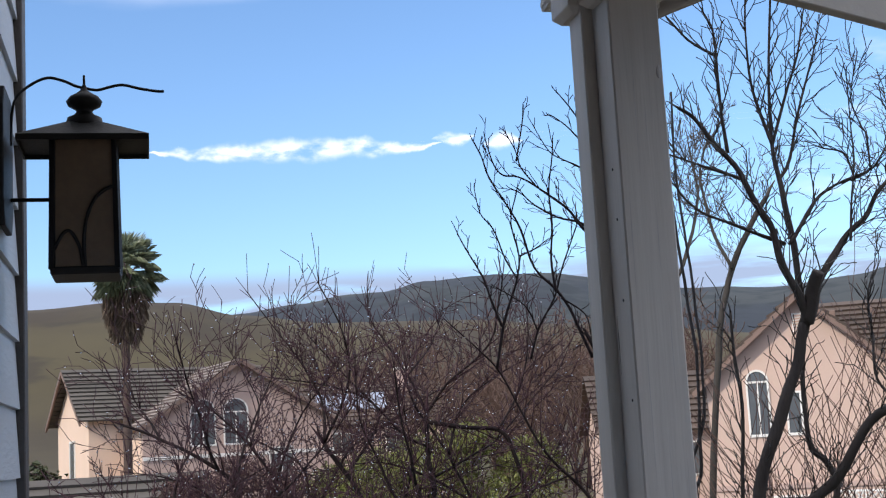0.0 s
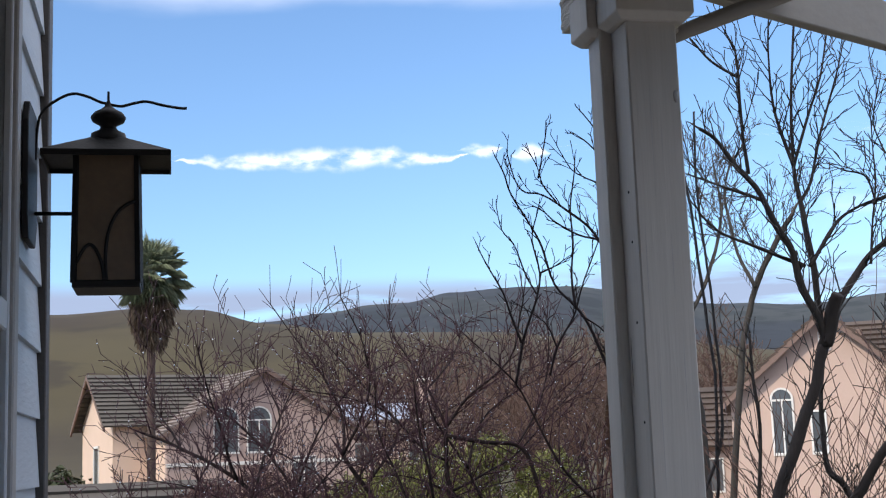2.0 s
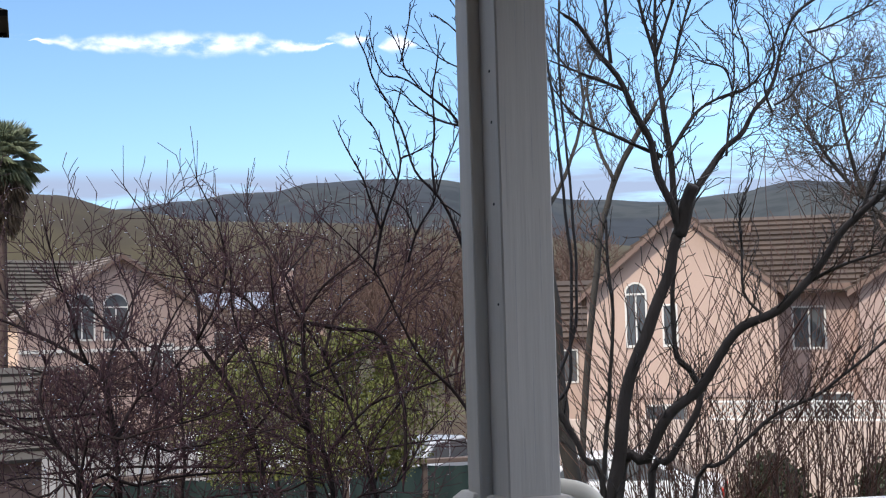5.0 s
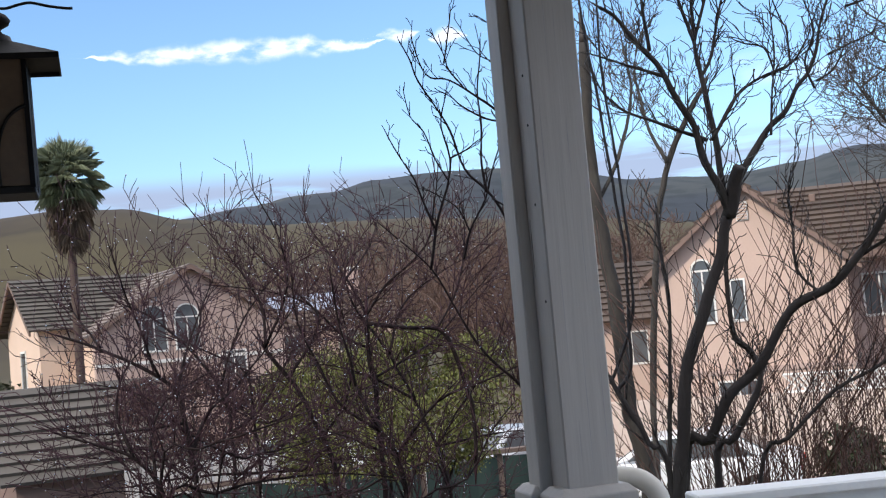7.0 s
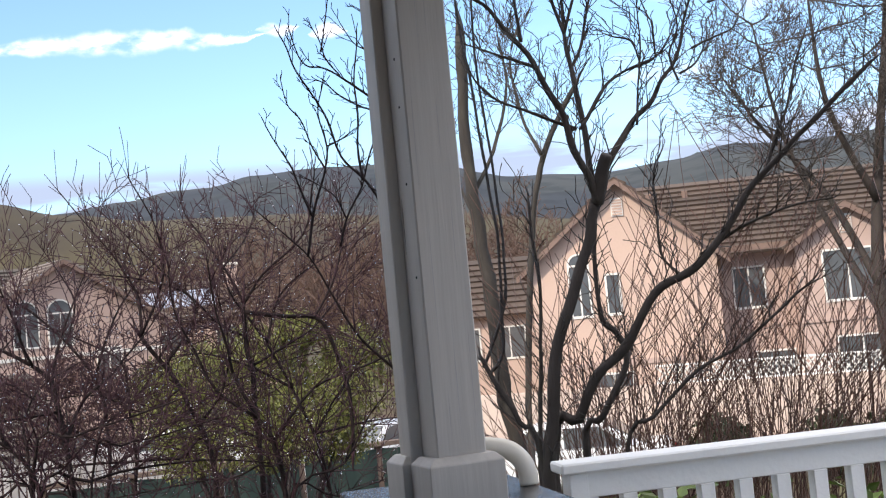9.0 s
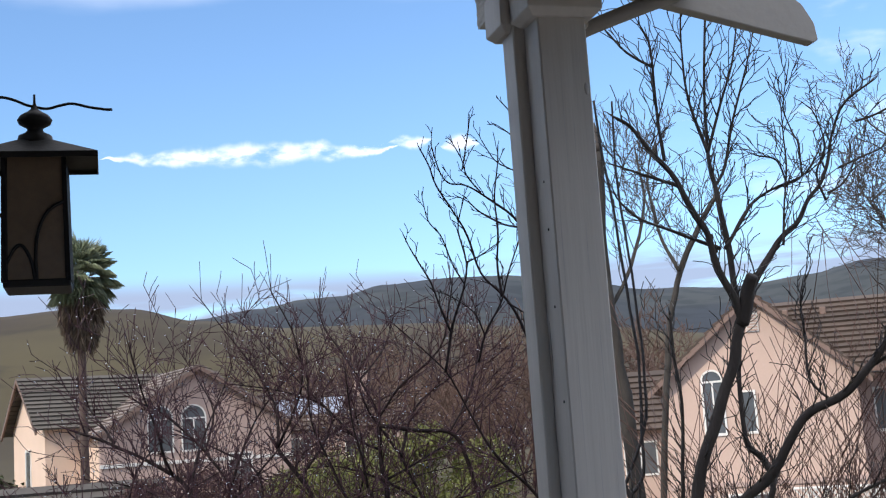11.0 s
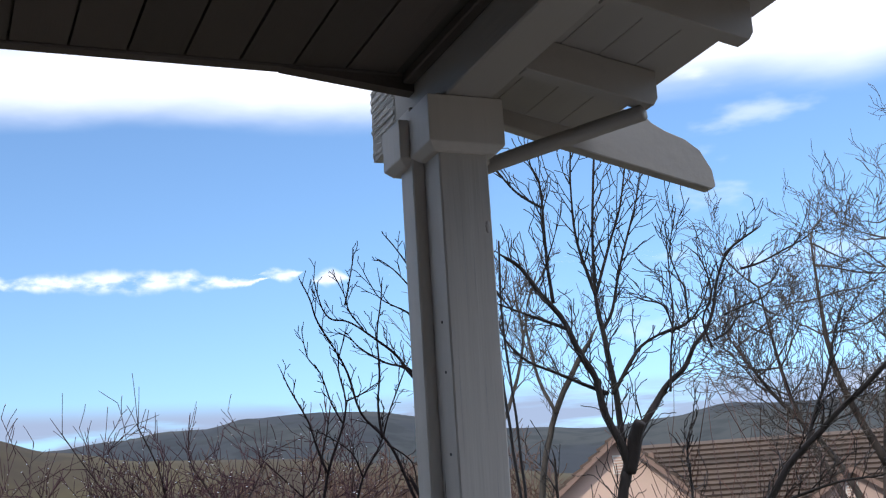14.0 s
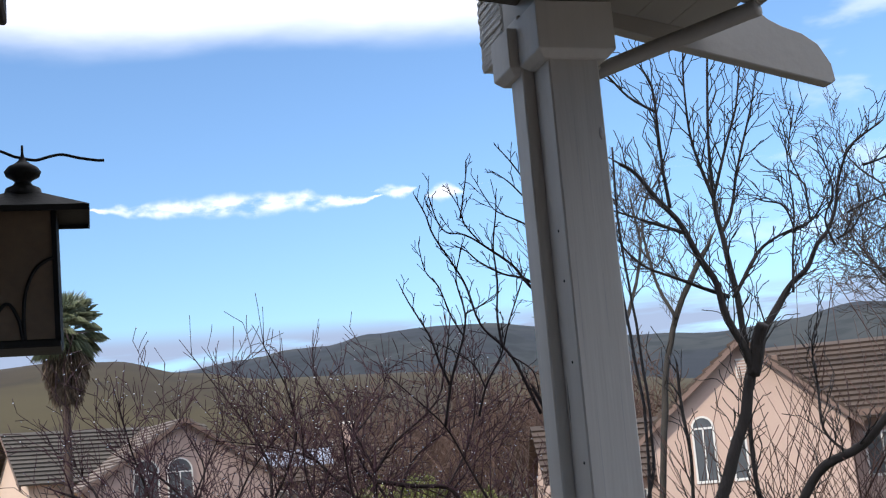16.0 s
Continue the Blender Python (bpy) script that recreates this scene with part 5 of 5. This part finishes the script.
def far_woods():
    """Brown bare woods between the roofs and the hills."""
    r = random.Random(9)
    ob = new("far_woods")
    T = Tubes()
    for k in range(170):
        az = r.uniform(13, 32)
        d = r.uniform(75, 150)
        el = lerp([(9, 2.2), (13, 3.0), (17, 3.6), (21, 4.5), (26, 4.6), (31, 4.2)], az) * r.uniform(0.55, 1.05)
        z0 = land(az, d)
        h = EYE.z + d * math.tan(radians(el)) - z0
        p = polar(az, d, z0)
        twig(T, r, p, Vector((r.gauss(0, 0.05), r.gauss(0, 0.05), 1)).normalized(), h * 0.8, h * 0.012, 3, 0.05, 0.26, 4.2, thin=d * 0.00025)
    tagged(ob, "brown bare woods below the hills", "woods", kind="stuff")
    part("crowns", T.mesh("crowns", TWIG_FAR), ob)
    # scattered oaks on the ridges
    vs = leaf_cloud(r, [(polar(az, 1590, EYE.z + 1590 * math.tan(radians(lerp(FAR_RIDGE, az))) + 1.0), Vector((r.uniform(5, 12), 8, r.uniform(4, 8)))) for az in (15.6, 15.9, 16.05, 13.9, 13.6, 14.2, 22.6, 24.1, 38.5, 39.4, 41.0, 42.2, 44.5, 45.6, 46.3)], 3000, 3.5, LEAF_DARK, "ridge_oaks")
    part("ridge_oaks", vs, ob)


far_woods()


# ---- houses ----
def window(parent, x0, x1, z0, z1, y, arch=0.0, mull=1, dark=PANE):
    """A framed window on a wall that faces -y."""
    f = 0.06
    wn = part("window", block(x0 - f, x1 + f, y - 0.05, y, z0 - f - 0.02, z0, FRAME, 0), parent)
    part("frame", block(x0 - f, x0, y - 0.05, y, z0, z1, FRAME, 0), wn)
    part("frame", block(x1, x1 + f, y - 0.05, y, z0, z1, FRAME, 0), wn)
    part("frame", block(x0 - f, x1 + f, y - 0.05, y, z1, z1 + f, FRAME, 0), wn)
    for k in range(mull):
        xm = x0 + (x1 - x0) * (k + 1) / (mull + 1)
        part("mullion", block(xm - 0.025, xm + 0.025, y - 0.04, y, z0, z1, FRAME, 0), wn)
    part("pane", block(x0, x1, y - 0.015, y - 0.005, z0, z1, dark, 0), wn)
    if arch:
        c, n = (x0 + x1) / 2, 10
        w = (x1 - x0) / 2
        arc = [(c + w * math.cos(math.pi * k / n), z1 + f + arch * math.sin(math.pi * k / n)) for k in range(n + 1)]
        part("arch_pane", prism(arc, "y", y - 0.02, y - 0.005, dark), wn)
        outer = [(c + (w + f) * math.cos(math.pi * k / n), z1 + f + (arch + f) * math.sin(math.pi * k / n)) for k in range(n + 1)]
        part("arch_frame", prism(outer + arc[::-1], "y", y - 0.05, y, FRAME), wn)
    return wn


def tiled_slope(parent, origin, along, down, length, reach, material, cut0=0.0, cut1=0.0, n=None):
    """One roof slope: a deck and overlapping courses of tile, each course a strip of its own. cut0, cut1 slant the ends."""
    n = n or max(4, int(reach / 0.33))
    along, down = along.normalized(), down.normalized()
    up = along.cross(down)
    if up.z < 0:
        up = -up
    roof = parent
    for k in range(n):
        a, b = reach * k / n, reach * (k + 1) / n + 0.05
        ta, tb = a / reach, min(b / reach, 1.02)
        e0a, e0b = cut0 * ta, cut0 * tb
        e1a, e1b = length + cut1 * ta, length + cut1 * tb
        vs = []
        for off0, off1 in ((0.0, 0.085), (-0.05, 0.0)):
            vs += [origin + along * e0a + down * a + up * off0, origin + along * e1a + down * a + up * off0, origin + along * e1b + down * b + up * off1, origin + along * e0b + down * b + up * off1]
        fs = [(0, 1, 2, 3), (7, 6, 5, 4), (0, 4, 5, 1), (1, 5, 6, 2), (2, 6, 7, 3), (3, 7, 4, 0)]
        part("tile_course", mesh("course", vs, fs, material), roof)


def gable_roof(parent, x0, x1, y0, y1, ze, zr, material, over=0.4, fascia=FASCIA):
    """A gable whose ridge runs along y, its face at y0."""
    xm = (x0 + x1) / 2
    s = (zr - ze) / (xm - x0)
    reach = math.hypot(xm - x0 + over, s * (xm - x0 + over))
    rf = part("roof", prism([(x0, ze), (xm, zr - 0.08), (x1, ze)], "y", y0 + 0.1, y1, fascia), parent)
    for sx in (-1, 1):
        d = Vector((sx, 0, -s))
        tiled_slope(rf, Vector((xm, y0 - over, zr + 0.04)), Vector((0, 1, 0)), d, y1 - y0 + over, reach, material)
        e = Vector((xm + sx * (xm - x0 + over), 0, zr - s * (xm - x0 + over)))
        part("barge_board", prism([(xm, zr - 0.18), (xm, zr + 0.02), (e.x, e.z + 0.02), (e.x, e.z - 0.16)], "y", y0 - over, y0 - over + 0.06, fascia), rf)
    return rf


def pink_house():
    o = polar(30.5, 40)
    ob = thing("pink_house", pose(o.x, o.y, -2.3, 0, 0, -35.0), "two storey pink stucco house with brown tile roof", "house")
    g = 2.3
    ze, zr = 2.8 + g, 5.2 + g
    w = part("wall", prism([(0.3, 0), (5.94, 0), (5.94, ze), (3.12, zr - 0.1), (0.3, ze)], "y", 0, 0.3, STUCCO), ob)
    part("wall", block(0.3, 0.6, 0.3, 9, 0, ze, STUCCO, 0), ob)
    # recessed and right-hand walls: shade under the eaves painted in by dimmer stucco
    part("wall", block(5.94, 11.6, 1.6, 1.9, 0, ze, STUCCO_DIM, 0), ob)
    part("wall", block(5.64, 5.94, 0.3, 1.6, 0, ze, STUCCO_DIM, 0), ob)
    part("wall", prism([(8.3, 0), (11.4, 0), (11.4, ze), (9.85, 3.75 + g), (8.3, ze)], "y", 0.5, 0.8, STUCCO_DIM), ob)
    part("wall", block(8.3, 8.5, 0.8, 1.6, 0, ze, STUCCO_DIM, 0), ob)
    part("wall", block(0, 13, 9, 9.3, 0, ze, STUCCO, 0), ob)
    gable_roof(ob, 0.3, 5.94, 0, 5.2, ze, zr, TILE)
    gable_roof(ob, 8.3, 11.4, 0.5, 3.0, ze, 3.85 + g, TILE, 0.35)
    # main roof, its ridge along the front
    rf = part("roof", prism([(1.4, ze), (5.3, zr), (9.2, ze)], "x", 3.5, 12.8, FASCIA), ob)
    s = (zr + 0.25 - ze) / 4.2
    tiled_slope(rf, Vector((3.0, 5.3, zr + 0.12)), Vector((1, 0, 0)), Vector((0, -1, -s)), 10.0, math.hypot(4.3, s * 4.3), TILE, 2.2, 3.6, 15)
    tiled_slope(rf, Vector((3.0, 5.3, zr + 0.12)), Vector((1, 0, 0)), Vector((0, 1, -s)), 10.0, math.hypot(4.3, s * 4.3), TILE, 0, 2.2, 15)
    part("fascia", block(6.3, 13.0, 1.0, 1.06, ze - 0.12, ze + 0.06, FASCIA, 0), rf)
    for x in (4.2, 5.4, 9.6):
        part("roof_vent", block(x - 0.10, x + 0.10, 4.35, 4.55, zr - 0.6, zr - 0.22, FASCIA, 0.02), rf)
    window(ob, 1.5, 2.05, g + 1.15, g + 2.65, 0, 0.28, 1)
    window(ob, 2.6, 2.95, g + 1.15, g + 2.3, 0, 0, 0)
    window(ob, 6.5, 7.4, g + 0.95, g + 2.15, 1.6, 0, 1)
    window(ob, 9.1, 10.5, g + 0.95, g + 2.4, 0.5, 0, 1)
    window(ob, 9.3, 10.7, g - 1.55, g - 0.2, 0.5, 0, 1)
    window(ob, 7.0, 8.1, g - 1.5, g - 0.5, 1.6, 0, 0)
    window(ob, 2.0, 3.1, g - 1.6, g - 0.7, 0, 0, 1)
    for x, z, y in ((3.12, zr - 0.85, 0), (9.85, 3.2 + g, 0.5)):
        v = part("gable_vent", block(x - 0.18, x + 0.18, y - 0.05, y, z - 0.28, z + 0.28, FRAME, 0), ob)
        for k in range(6):
            part("louver", block(x - 0.15, x + 0.15, y - 0.08, y - 0.05, z - 0.25 + k * 0.085, z - 0.20 + k * 0.085, STUCCO, 0), v)
    part("belt_course", block(0.27, 5.97, -0.06, 0, g - 0.45, g - 0.3, STUCCO_DIM, 0), ob)
    part("belt_course", block(8.27, 11.43, 0.44, 0.5, g + 0.3, g + 0.42, STUCCO_DIM, 0), ob)
    part("belt_course", block(6.3, 8.25, 1.54, 1.6, g + 0.3, g + 0.42, STUCCO_DIM, 0), ob)


pink_house()


def cream_house():
    o = polar(4.46, 58)
    ob = thing("cream_house", pose(o.x, o.y, -2.2, 0, 0, 7), "two storey cream stucco house with grey tile roof", "house")
    g = 2.2
    ze, zr = 3.4 + g, 5.55 + g
    part("wall", prism([(0, 0), (7, 0), (7, ze), (3.5, zr - 0.1), (0, ze)], "x", 0, 0.3, STUCCO_CREAM), ob)
    part("wall", block(0.3, 8.6, 0, 0.3, 0, ze, STUCCO_CREAM, 0), ob)
    part("wall", prism([(0.3, 0), (6.7, 0), (6.7, ze), (3.5, zr - 0.3), (0.3, ze)], "x", 8.3, 8.58, STUCCO_CREAM), ob)
    part("wall", block(0.3, 8.6, 6.7, 7, 0, ze, STUCCO_CREAM, 0), ob)
    s = (zr - ze) / 3.5
    rf = part("roof", prism([(0, ze), (3.5, zr - 0.08), (7, ze)], "x", 0.4, 8.6, FASCIA), ob)
    for sy in (-1, 1):
        tiled_slope(rf, Vector((-0.5, 3.5, zr + 0.05)), Vector((1, 0, 0)), Vector((0, sy, -s)), 9.4, math.hypot(4.0, s * 4.0), TILE_GREY, 0, 0, 13)
        part("barge_board", prism([(3.5, zr - 0.16), (3.5, zr + 0.04), (3.5 + sy * 4.0, zr - s * 4.0 + 0.04), (3.5 + sy * 4.0, zr - s * 4.0 - 0.16)], "x", -0.5, -0.42, FASCIA), rf)
    # broad front wing with two arched windows
    zw, rw = 2.85 + g, 5.45 + g
    # wing front and right wall reuse the dimmer pink stucco, left wall stays cream
    part("wall", prism([(1.7, 0), (10.1, 0), (10.1, zw), (5.9, rw - 0.12), (1.7, zw)], "y", -2.5, -2.2, STUCCO_DIM), ob)
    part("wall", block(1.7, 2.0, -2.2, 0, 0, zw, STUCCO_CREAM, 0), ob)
    part("wall", block(9.8, 10.1, -2.2, 3.0, 0, zw, STUCCO_DIM, 0), ob)
    gable_roof(ob, 1.7, 10.1, -2.5, 3.0, zw, rw, TILE_PALE)
    window(ob, 3.75, 4.75, g + 1.9, g + 3.2, -2.5, 0.5, 1)
    window(ob, 5.2, 6.2, g + 1.9, g + 3.2, -2.5, 0.5, 1)
    window(ob, 7.2, 8.2, g + 0.4, g + 1.6, -2.5, 0, 1)
    part("belt_course", block(1.67, 10.13, -2.56, -2.5, g + 1.35, g + 1.5, FRAME, 0), ob)
    # tall window in the end wall
    e = part("window", block(-0.05, 0, 2.9, 4.1, g + 0.2, g + 0.28, FRAME, 0), ob)
    part("pane", block(-0.02, -0.005, 3.0, 4.0, g + 0.28, g + 2.3, PANE, 0), e)
    part("frame", block(-0.05, 0, 2.9, 3.0, g + 0.28, g + 2.4, FRAME, 0), e)
    part("frame", block(-0.05, 0, 4.0, 4.1, g + 0.28, g + 2.4, FRAME, 0), e)
    part("frame", block(-0.05, 0, 2.9, 4.1, g + 2.3, g + 2.4, FRAME, 0), e)


cream_house()


def back_house(name, label, az, d, width, depth, ze, zr, turn, wall_mat, roof_mat, chimney=None, solar=False, glazed=True):
    o = polar(az, d)
    gz = land(az, d)
    ob = thing(name, pose(o.x, o.y, gz, 0, 0, -az + turn), label, "house")
    ze, zr = ze - gz, zr - gz
    part("wall", block(0, width, 0, 0.3, 0, ze, wall_mat, 0), ob)
    part("wall", block(0, width, depth - 0.3, depth, 0, ze, wall_mat, 0), ob)
    for x in (0, width - 0.3):
        part("wall", prism([(0.3, 0), (depth - 0.3, 0), (depth - 0.3, ze), (depth / 2, zr - 0.2), (0.3, ze)], "x", x, x + 0.3, wall_mat), ob)
    s = (zr - ze) / (depth / 2)
    rf = part("roof", prism([(0, ze), (depth / 2, zr - 0.1), (depth, ze)], "x", 0.35, width - 0.35, FASCIA), ob)
    for sy in (-1, 1):
        tiled_slope(rf, Vector((-0.4, depth / 2, zr + 0.05)), Vector((1, 0, 0)), Vector((0, sy, -s)), width + 0.8, math.hypot(depth / 2 + 0.4, s * (depth / 2 + 0.4)), roof_mat, 0, 0, 10)
    if chimney:
        c = part("chimney", block(chimney - 0.4, chimney + 0.4, depth / 2 - 1.0, depth / 2 - 0.3, zr - 0.9, zr + 0.9, wall_mat, 0.03), ob)
        part("chimney_cap", block(chimney - 0.5, chimney + 0.5, depth / 2 - 1.1, depth / 2 - 0.2, zr + 0.9, zr + 1.05, FRAME, 0.02), c)
    if solar:
        for k in range(4):
            x = 0.6 + 1.15 * k
            y0, y1 = depth * 0.14, depth * 0.36
            part("solar_panel", mesh("panel", [Vector((x, y0, ze + s * y0 + 0.16)), Vector((x + 1.05, y0, ze + s * y0 + 0.16)), Vector((x + 1.05, y1, ze + s * y1 + 0.16)), Vector((x, y1, ze + s * y1 + 0.16)),
                 Vector((x, y0, ze + s * y0 + 0.12)), Vector((x + 1.05, y0, ze + s * y0 + 0.12)), Vector((x + 1.05, y1, ze + s * y1 + 0.12)), Vector((x, y1, ze + s * y1 + 0.12))],
                 [(0, 1, 2, 3), (7, 6, 5, 4), (0, 4, 5, 1), (1, 5, 6, 2), (2, 6, 7, 3), (3, 7, 4, 0)], SOLAR), rf)
    for x in (width * 0.25, width * 0.65) if glazed else ():
        window(ob, x - 0.6, x + 0.6, ze - 1.9, ze - 0.7, 0)
    return ob


back_house("roof_house", "house with a tile roof, solar panels and a pale chimney", 13.6, 82, 8.5, 8, 3.0, 5.4, 0, STUCCO_DIM, TILE, 6.3, True)
back_house("plain_house", "low tile roofed house beside the pink house", 26.5, 52, 4.6, 7, 1.6, 3.8, 6, STUCCO, TILE)
back_house("low_garage", "low grey tile roof of a garage near the fence", 3.2, 30.7, 4.0, 7.6, -0.85, 1.0, 10, FASCIA, TILE_GREY, None, False, False)


# ---- fences, wall, cars ----
def green_fence():
    a, b = polar(9.5, 20), polar(27, 21.5)
    L = (b - a).length
    ang = math.degrees(math.atan2(b.y - a.y, b.x - a.x))
    ob = thing("green_fence", pose(a.x, a.y, -2.5, 0, 0, ang), "green windscreen fence with a brown cap board", "fence")
    n = 5
    for k in range(n):
        u0, u1 = L * k / n, L * (k + 1) / n
        # a cloth panel that sags and ripples between posts
        vs, fs = [], []
        for i in range(13):
            u = u0 + 0.05 + (u1 - u0 - 0.1) * i / 12
            for j in range(5):
                vs.append((u, 0.03 * math.sin(i * 1.7 + j + k) - 0.02, 0.1 + 1.85 * j / 4 + (-0.03 * math.sin(math.pi * i / 12) if j == 4 else 0)))
        m = len(vs)
        vs += [(x, y + 0.012, z) for x, y, z in vs]
        for i in range(12):
            for j in range(4):
                q = i * 5 + j
                fs += [(q, q + 5, q + 6, q + 1), (m + q + 1, m + q + 6, m + q + 5, m + q)]
        part("windscreen_panel", mesh("panel", vs, fs, GREENMESH, True), ob)
    for k in range(n + 1):
        part("post", block(L * k / n - 0.05, L * k / n + 0.05, 0.02, 0.12, 0, 2.05, RUSTWOOD, 0.006), ob)
    part("cap_board", block(-0.1, L + 0.1, -0.06, 0.14, 1.98, 2.05, RUSTWOOD, 0.006), ob)


def slat_fence():
    """Weathered pale slats before the street, behind the green windscreen."""
    a, b = polar(7.6, 24.5), polar(15.3, 24.5)
    L = (b - a).length
    ang = math.degrees(math.atan2(b.y - a.y, b.x - a.x))
    ob = thing("pale_slat_fence", pose(a.x, a.y, -2.35, 0, 0, ang), "weathered pale grey slat fence beside the street", "fence")
    top = EYE.z + 24.5 * math.tan(radians(-4.5)) + 2.35
    n = int(L / 0.13)
    for k in range(n):
        u = L * k / n
        part("slat", block(u, u + 0.105, -0.012, 0.012, 0.05, top + random.uniform(-0.05, 0.02), WEATHERED, 0.003), ob)
    for z in (0.4, top - 0.25):
        part("rail", block(0, L, 0.013, 0.05, z, z + 0.08, WEATHERED, 0.003), ob)


def garden_wall():
    a, b = polar(27.5, 31), polar(49, 28)
    L = (b - a).length
    ang = math.degrees(math.atan2(b.y - a.y, b.x - a.x))
    ob = thing("garden_wall", pose(a.x, a.y, -2.4, 0, 0, ang), "pale pink stucco garden wall with a lattice top", "wall")
    part("wall_body", block(0, L, 0, 0.2, 0, 1.95, STUCCO_WALL, 0.01), ob)
    part("lattice_rail", block(L * 0.42, L, 0.05, 0.12, 1.95, 1.99, WHITE, 0), ob)
    part("lattice_rail", block(L * 0.42, L, 0.05, 0.12, 2.33, 2.37, WHITE, 0), ob)
    T = Tubes()
    u = L * 0.42
    while u < L - 0.4:
        T.add([Vector((u, 0.07, 1.99)), Vector((u + 0.34, 0.07, 2.33))], [0.019, 0.019], 4)
        T.add([Vector((u + 0.34, 0.10, 1.99)), Vector((u, 0.10, 2.33))], [0.019, 0.019], 4)
        u += 0.15
    tagged(part("lattice", T.mesh("lattice", FRAME, False), ob, "white crossed lattice"), kind="stuff")


def car(name, label, az, d, turn, paint):
    o = polar(az, d)
    ob = thing(name, pose(o.x, o.y, land(az, d) + 0.02, 0, 0, -az + turn), label, "car")
    prof = [(-2.2, 0.35), (-2.25, 0.6), (-2.15, 0.86), (-1.3, 0.95), (2.0, 0.98), (2.2, 0.9), (2.25, 0.5), (2.2, 0.32), (1.75, 0.30), (-1.75, 0.30)]
    body = part("body", prism(prof, "y", -0.86, 0.86, paint, 0.06), ob)
    cab = [(-1.25, 0.95), (-0.55, 1.42), (0.9, 1.45), (1.75, 0.97)]
    part("cabin", prism(cab, "y", -0.72, 0.72, paint, 0.05), ob)
    for sy in (-1, 1):
        y = sy * 0.725
        part("side_window", prism([(-1.0, 0.99), (-0.5, 1.36), (0.1, 1.38), (0.1, 0.99)], "y", y - 0.008, y + 0.008, PANE), ob)
        part("side_window", prism([(0.18, 0.99), (0.18, 1.38), (0.85, 1.38), (1.4, 0.99)], "y", y - 0.008, y + 0.008, PANE), ob)
        for x in (-1.4, 1.4):
            wh = part("wheel", lathe([(0.2, -0.1), (0.31, -0.1), (0.33, -0.06), (0.33, 0.06), (0.31, 0.1), (0.2, 0.1)], RUBBER, 18), ob, m=pose(x, sy * 0.78, 0.33, 90, 0, 0))
            part("rim", lathe([(0.05, -0.105), (0.2, -0.105), (0.2, 0.105), (0.05, 0.105)], STEEL, 14), wh)
        part("headlight", block(-2.24, -2.12, sy * 0.6 - 0.16, sy * 0.6 + 0.16, 0.66, 0.80, FRAME, 0.02), ob)
        part("tail_light", block(2.17, 2.26, sy * 0.65 - 0.14, sy * 0.65 + 0.14, 0.66, 0.84, TAIL_RED, 0.02), ob)
    part("windscreen", prism([(-1.24, 0.98), (-0.60, 1.40), (-0.56, 1.38), (-1.18, 0.98)], "y", -0.62, 0.62, PANE), ob)
    part("rear_screen", prism([(0.93, 1.42), (1.68, 1.0), (1.74, 1.0), (0.97, 1.45)], "y", -0.62, 0.62, PANE), ob)


green_fence()
slat_fence()
garden_wall()
car("white_car", "white parked saloon car on the street", 9.5, 39, 12, CAR_WHITE)
car("white_car", "white parked car behind the shrub", 14.6, 36, 5, CAR_WHITE)
car("white_car", "white parked car beside the garden wall", 31.6, 26, -8, CAR_WHITE)
car("grey_car", "silver grey parked car behind the bare trees", 23.5, 31, 60, CAR_GREY)
